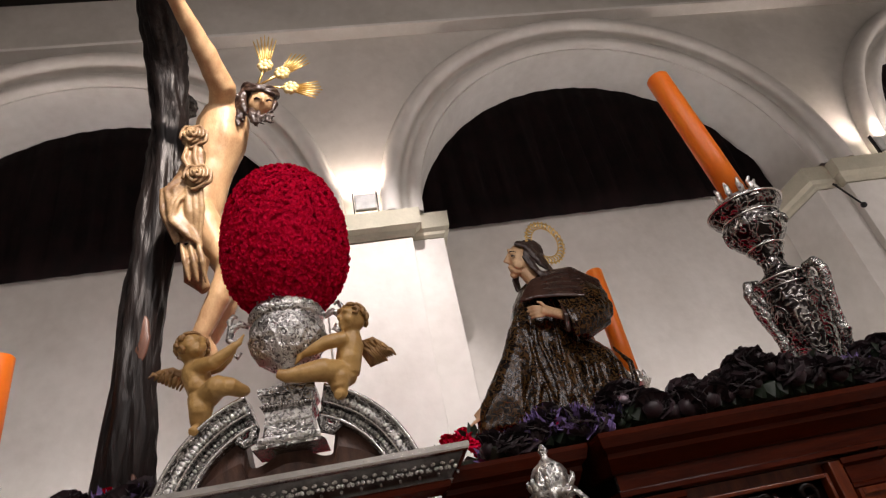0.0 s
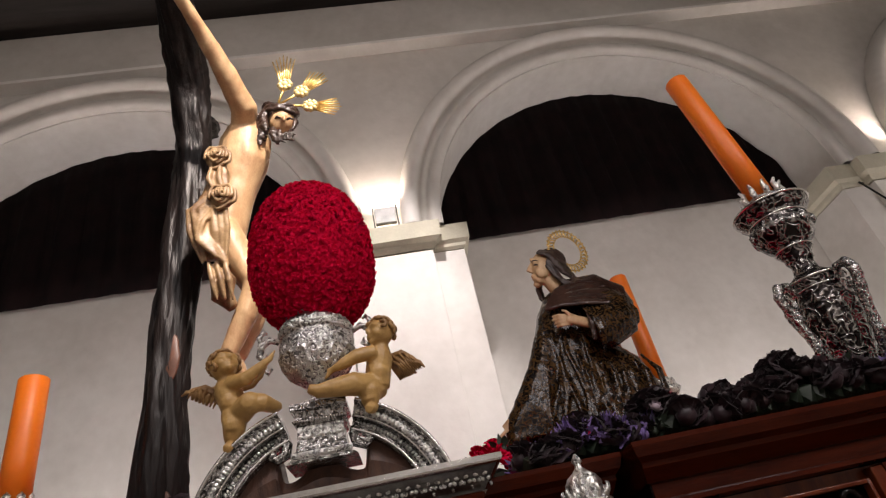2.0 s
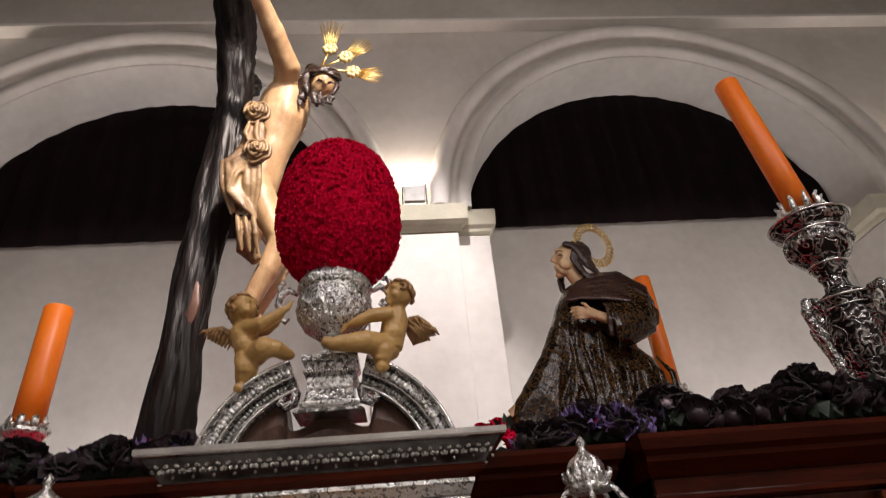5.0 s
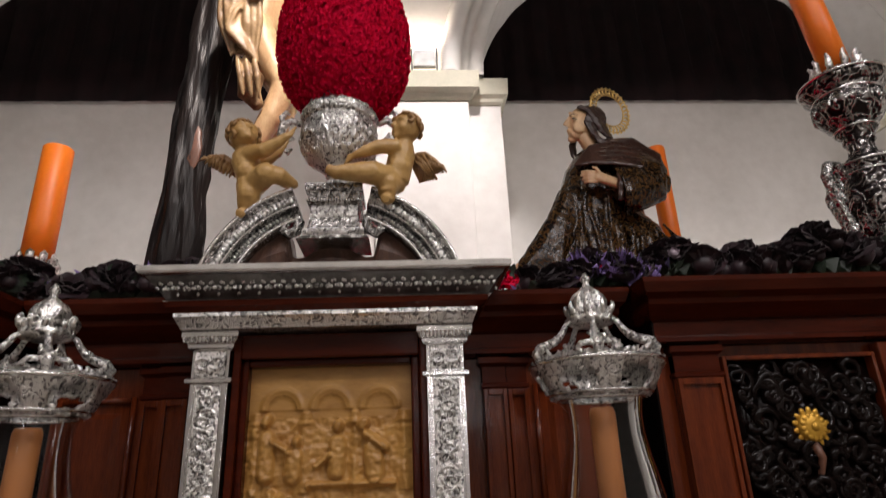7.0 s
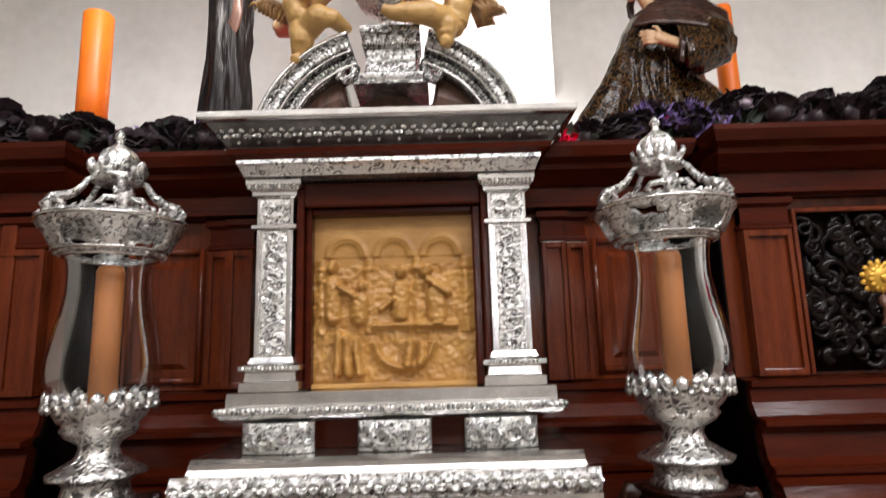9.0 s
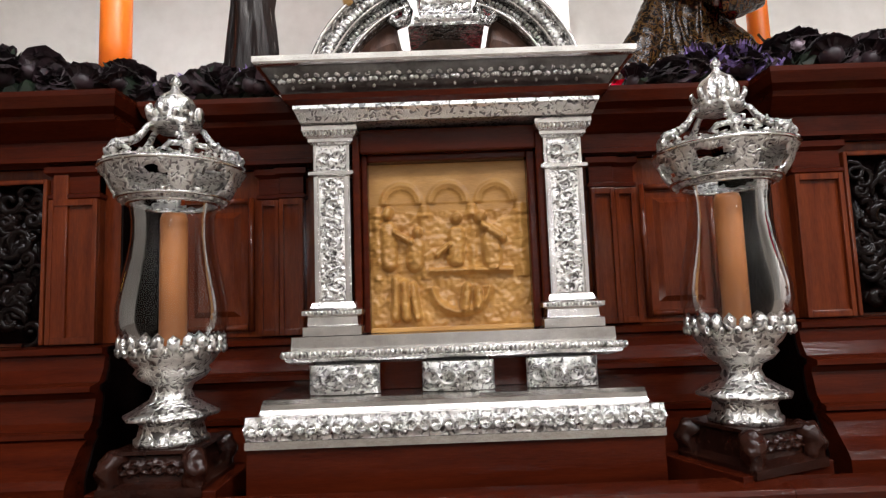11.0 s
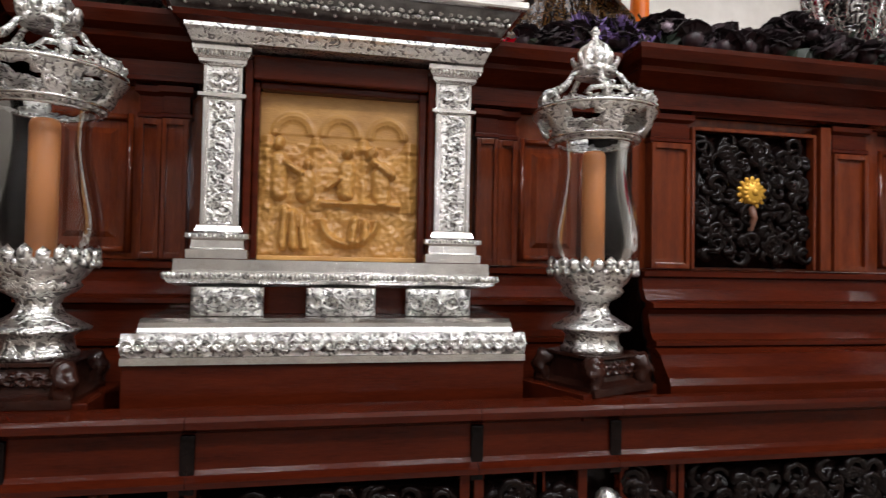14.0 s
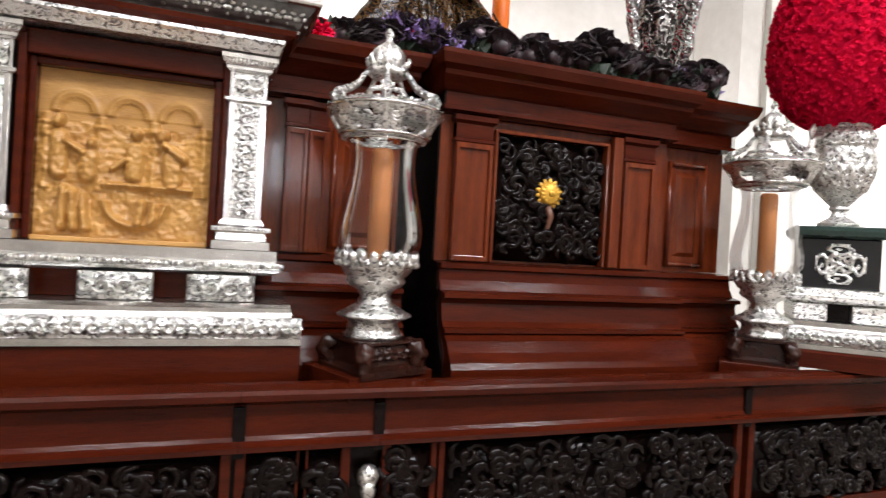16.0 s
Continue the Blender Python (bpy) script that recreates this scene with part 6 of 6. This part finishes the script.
def putto(label, head, gaze, chest, hips, arms, legs, wings):
    """A small winged carved child, in one mesh. gaze: the way of its face."""
    skin = bmesh.new()
    H, g = Vector(head), Vector(gaze).normalized()
    side = g.cross(Vector((0, 0, 1))).normalized()
    up = side.cross(g)
    at = lambda f, s, u: H + g * f + side * s + up * u
    ball(skin, head, (0.043, 0.043, 0.047), None, 3)
    ball(skin, at(0.018, 0, -0.022), (0.028, 0.028, 0.024))
    for s in (-1, 1):
        ball(skin, at(0.026, 0.017 * s, -0.012), 0.018)
        sweep(skin, [at(0.036, 0.010 * s, 0.016), at(0.036, 0.022 * s, 0.017), at(0.028, 0.032 * s, 0.012)], [0.006, 0.007, 0.005], 6)
    sweep(skin, [at(0.040, 0, 0.014), at(0.049, 0, -0.002), at(0.044, 0, -0.006)], [0.006, 0.009, 0.007], 6)
    ball(skin, at(0.041, 0, -0.019), (0.010, 0.010, 0.005))
    ball(skin, at(0.038, 0, -0.034), 0.011)
    neck = Vector(chest) * 0.35 + H * 0.65
    belly = (Vector(chest) + Vector(hips)) / 2
    sweep(skin, [H, neck, chest, belly, hips], [0.022, 0.022, 0.042, 0.041, 0.040], 16)
    ball(skin, belly + Vector((0, -0.016, -0.006)), (0.036, 0.032, 0.034))
    ball(skin, Vector(chest) + Vector((0, -0.014, 0.006)), (0.038, 0.028, 0.024))
    for pts in arms:
        sweep(skin, pts, [0.024, 0.023, 0.017, 0.011][: len(pts)], 12)
        ball(skin, pts[1], 0.0225)
        tip, way = Vector(pts[-1]), (Vector(pts[-1]) - Vector(pts[-2])).normalized()
        for k in (-1, 0, 1):
            sweep(skin, [tip, tip + way * 0.016 + Vector((0.003 * k, 0.004, 0.010 * k)), tip + way * 0.028 + Vector((0.004 * k, 0.006, 0.014 * k))], [0.008, 0.006, 0.004], 6)
    for pts in legs:
        sweep(skin, pts, [0.037, 0.036, 0.027, 0.021, 0.013][: len(pts)], 14)
        ball(skin, pts[1], 0.036)
    skin = organic(skin, 0.0042, 1, lambda p: 0.0012 * noise.noise(p * 60))
    hair = bmesh.new()
    rng = random.Random(round(head[0] * 100))
    for i in range(60):
        a, b = rng.random() * math.tau, rng.uniform(-0.5, 1.5)
        n = Vector((math.cos(a) * math.cos(b), math.sin(a) * math.cos(b), math.sin(b)))
        if n.dot(g) > 0.45 and n.dot(up) < 0.72:
            continue
        c = H + n * 0.044
        u = n.orthogonal().normalized()
        v = n.cross(u)
        r = rng.uniform(0.008, 0.012)
        sweep(hair, [c + (u * math.cos(w) + v * math.sin(w)) * r + n * 0.004 * math.sin(w * 0.5) for w in (0.0, 1.2, 2.4, 3.6, 4.8)], [0.004, 0.0065, 0.007, 0.006, 0.003], 6)
    feather = bmesh.new()
    for root, top, tip, low in wings:
        root, top, tip, low = (Vector(q) for q in (root, top, tip, low))
        sweep(feather, [root, top, top.lerp(tip, 0.5) + Vector((0, 0, 0.008)), tip], [0.013, 0.014, 0.010, 0.004], 8, 0.6)
        for k in range(9):
            f = k / 8
            start = root.lerp(top, min(1, 2 * (1 - f)))if f > 0.5 else top.lerp(tip, 0.5 * (1 - 2 * f))
            end = tip.lerp(low, f ** 0.8)
            sweep(feather, [start, start.lerp(end, 0.55) + Vector((0, -0.006, 0.005)), end], [0.008, 0.0115, 0.004], 6, 0.45)
            if k % 2:
                mid = start.lerp(end, 0.5)
                sweep(feather, [start + Vector((0, -0.008, 0)), mid + Vector((0, -0.012, 0.004))], [0.009, 0.004], 6, 0.5)
    ob = part("putto", gather([skin, hair, feather]), [PUTTO, PUTTO_DARK, PUTTO_DARK], smooth=True)
    return tagged(ob, label, "statue", "putti")


putto("honey-coloured carved winged child standing on the broken pediment", (-0.520, 1.735, 3.042), (0.55, -0.75, 0.25), (-0.512, 1.75, 2.965), (-0.487, 1.752, 2.885),
      [[(-0.50, 1.725, 2.975), (-0.445, 1.695, 2.968), (-0.40, 1.685, 2.992), (-0.376, 1.68, 3.010)], [(-0.50, 1.775, 2.985), (-0.455, 1.79, 2.995), (-0.425, 1.785, 3.015), (-0.412, 1.78, 3.028)]],
      [[(-0.497, 1.748, 2.885), (-0.489, 1.735, 2.845), (-0.497, 1.748, 2.81), (-0.500, 1.75, 2.790), (-0.508, 1.715, 2.776)], [(-0.480, 1.745, 2.880), (-0.435, 1.700, 2.892), (-0.398, 1.705, 2.890), (-0.375, 1.745, 2.885), (-0.362, 1.765, 2.889)]],
      [((-0.54, 1.785, 2.965), (-0.60, 1.80, 3.008), (-0.668, 1.80, 2.992), (-0.572, 1.80, 2.935)), ((-0.53, 1.79, 2.965), (-0.57, 1.85, 3.02), (-0.63, 1.88, 3.01), (-0.55, 1.86, 2.95))])
putto("honey-coloured carved winged child astride the broken pediment", (-0.022, 1.735, 3.066), (-0.85, -0.5, -0.05), (-0.038, 1.752, 2.985), (-0.058, 1.752, 2.890),
      [[(-0.052, 1.722, 2.995), (-0.11, 1.70, 2.982), (-0.155, 1.70, 2.963), (-0.182, 1.705, 2.954)], [(-0.02, 1.785, 2.99), (-0.05, 1.81, 2.955), (-0.09, 1.81, 2.945), (-0.12, 1.80, 2.945)]],
      [[(-0.068, 1.742, 2.892), (-0.13, 1.695, 2.893), (-0.19, 1.675, 2.884), (-0.232, 1.672, 2.882), (-0.258, 1.665, 2.892)], [(-0.058, 1.76, 2.890), (-0.082, 1.725, 2.868), (-0.084, 1.722, 2.838), (-0.083, 1.725, 2.820), (-0.090, 1.695, 2.808)]],
      [((-0.01, 1.785, 2.995), (0.035, 1.80, 3.012), (0.102, 1.80, 2.945), (0.045, 1.80, 2.935)), ((-0.01, 1.79, 2.99), (0.02, 1.85, 3.01), (0.075, 1.88, 2.96), (0.02, 1.86, 2.94))])


# ---- flowers along the top of the casket ----
def bloom(name, mats, petals, radius, height, seed, spiky=False):
    """One flower head as a shared mesh: whorls of cupped petals over a leafy calyx."""
    rng = random.Random(seed)
    bm = bmesh.new()
    ball(bm, (0, 0, -0.2 * radius), (0.66 * radius, 0.66 * radius, 0.62 * radius), subdivisions=1)
    for ring, (count, out, up, size) in enumerate(petals):
        for j in range(count):
            a = math.tau * j / count + ring * 0.55 + rng.uniform(-0.2, 0.2)
            c, s = math.cos(a), math.sin(a)
            w = size * radius
            o, u = out * radius, up * height
            row = []
            for f, wide in ((0.0, 0.35), (0.55, 1.0), (1.0, 0.15 if spiky else 0.6)):
                r = o * (0.25 + 0.75 * f) * rng.uniform(0.92, 1.1)
                z = u * f + (0.25 * radius * math.sin(math.pi * f) if not spiky else 0) - 0.2 * radius
                row.append([bm.verts.new((r * c - e * w * wide * s, r * s + e * w * wide * c, z + rng.uniform(-0.1, 0.1) * radius - 0.12 * radius * abs(e))) for e in (-1, 0, 1)])
            for p, q in zip(row, row[1:]):
                for k in range(2):
                    f = bm.faces.new((p[k], p[k + 1], q[k + 1], q[k]))
    data = bpy.data.meshes.new(name)
    bm.to_mesh(data)
    bm.free()
    for m in mats:
        data.materials.append(m)
    data.polygons.foreach_set("use_smooth", [True] * len(data.polygons))
    return data


ROSES = [bloom("rose", [ROSE], ((8, 0.95, 0.4, 0.8), (7, 0.78, 0.85, 0.72), (5, 0.48, 1.1, 0.5)), 0.052, 0.05, s) for s in (1, 2, 3)]
IRISES = [bloom("iris", [IRIS], ((6, 1.2, 0.2, 0.4), (5, 0.9, 1.0, 0.35), (3, 0.4, 1.4, 0.3)), 0.036, 0.05, s, True) for s in (4, 5)]
PINKS = [bloom("pale_flower", [PALE], ((8, 1.0, 0.4, 0.35), (6, 0.6, 0.8, 0.3)), 0.022, 0.02, 6, True)]
REDS = [bloom("carnation", [CARNATION], ((9, 1.0, 0.3, 0.4), (8, 0.75, 0.7, 0.4), (5, 0.4, 1.0, 0.3)), 0.02, 0.02, s) for s in (7, 8)]
REDS_WIDE = [bloom("carnation", [CARNATION], ((10, 1.0, 0.3, 0.4), (9, 0.75, 0.7, 0.4), (6, 0.4, 1.0, 0.3)), 0.036, 0.032, s) for s in (17, 18)]
GREENS = [bloom("leaf", [LEAF], ((5, 1.5, 0.5, 0.4), (3, 0.8, 1.6, 0.3)), 0.035, 0.04, 9, True)]


def border(name, label, x0, x1, y0, y1, z0, height, kinds, count, seed):
    """A strip of massed flower heads; each head is a part."""
    rng = random.Random(seed)
    ob = thing(name, ((x0 + x1) / 2, (y0 + y1) / 2, z0), label, "flowers", "flower borders")
    bm = bmesh.new()
    n = max(4, int((x1 - x0) / 0.05))
    for i in range(n):
        ball(bm, ((x0 + (x1 - x0) * (i + 0.5) / n) - ob.location.x, 0, 0.3 * height), (0.05, (y1 - y0) * 0.5, 0.32 * height * rng.uniform(0.8, 1.1)), subdivisions=1)
    part("foliage", bm, LEAF, ob)
    for i in range(count):
        meshes, weight = None, rng.random()
        for meshes, limit in kinds:
            if weight < limit:
                break
        f = rng.random()
        row = rng.random()
        x = x0 + (x1 - x0) * ((i + rng.random()) / count)
        hump = 0.75 + 0.25 * math.sin(x * 9 + seed) + 0.15 * math.sin(x * 23)
        y = y0 + (y1 - y0) * row
        z = z0 + height * hump * (0.25 + 0.75 * math.sin(math.pi * (0.15 + 0.5 * row))) * rng.uniform(0.8, 1.08)
        data = rng.choice(meshes)
        fl = new(data.name.split(".")[0], data)
        fl.parent = ob
        s = rng.uniform(0.75, 1.2)
        fl.matrix_local = Matrix.Translation((x - ob.location.x, y - ob.location.y, z - z0)) @ Euler((rng.uniform(0.1, 1.1), rng.uniform(-0.5, 0.5), rng.uniform(0, 6.3))).to_matrix().to_4x4() @ Matrix.Scale(s, 4)
    return ob


DARK = [(ROSES, 0.80), (GREENS, 0.92), (PINKS, 1.01)]
MIXED = [(IRISES, 0.40), (ROSES, 0.76), (REDS, 0.79), (PINKS, 0.90), (GREENS, 1.01)]
border("flower_border", "massed dark purple roses along the casket's edge", 0.88, 2.02, 1.93, 2.16, 2.60, 0.19, DARK, 210, 1)
border("flower_border", "violet irises and small mixed flowers on the casket's edge", 0.40, 0.90, 1.96, 2.25, 2.595, 0.12, MIXED, 170, 2)
border("flower_border", "dark red and purple flowers beside the cartouche", -1.26, -0.60, 1.98, 2.2, 2.595, 0.12, [(ROSES, 0.5), (REDS, 0.55), (IRISES, 0.78), (GREENS, 0.93), (PINKS, 1.01)], 120, 3)
border("flower_border", "dark roses and foliage along the casket's edge", -2.5, -1.22, 1.93, 2.16, 2.60, 0.185, DARK, 190, 4)
border("flower_border", "violet irises at the foot of the tall candlestick", 1.78, 2.05, 2.0, 2.1, 2.61, 0.14, [(IRISES, 0.8), (PINKS, 1.01)], 26, 5)
bed = bmesh.new()
relief(bed, -2.5, 2.0, 0, 0, 1, 90, 20, lambda u, v: 0.02 * noise.noise(Vector((u * 60, v * 14, 0))))
for v in bed.verts:
    v.co = Vector((v.co.x, 2.2 + 1.9 * v.co.z, 2.63 - v.co.y + 0.03 * math.sin(math.pi * v.co.z)))
tagged(part("flower_carpet", bed, CARNATION, smooth=True), "low carpet of crimson flowers covering the float deck", "flowers", kind="stuff")
border("flower_border", "crimson carnations massed round the foot of the cross", -1.75, -0.64, 2.28, 2.5, 2.60, 0.19, [(REDS_WIDE, 0.95), (GREENS, 1.01)], 170, 16)
border("flower_border", "crimson carnations before the kneeling figure", 0.12, 0.48, 2.28, 2.5, 2.60, 0.17, [(REDS_WIDE, 0.95), (GREENS, 1.01)], 60, 17)
border("flower_border", "crimson carnations behind the silver cornice", -0.62, 0.22, 1.99, 2.25, 2.60, 0.06, [(REDS, 0.93), (GREENS, 1.01)], 240, 6)

# ---- iron rod on the far pier ----
rod = bmesh.new()
sweep(rod, [(6.02, 5.55, 5.75), (5.85, 5.2, 5.2)], 0.012, 8)
sweep(rod, [(6.02, 5.55, 5.74), (6.14, 5.6, 5.75)], 0.012, 8)
ball(rod, (5.85, 5.2, 5.2), 0.035)
tagged(part("wall_bracket", rod, IRON, smooth=True), "thin black iron bracket on the pier", "bracket")
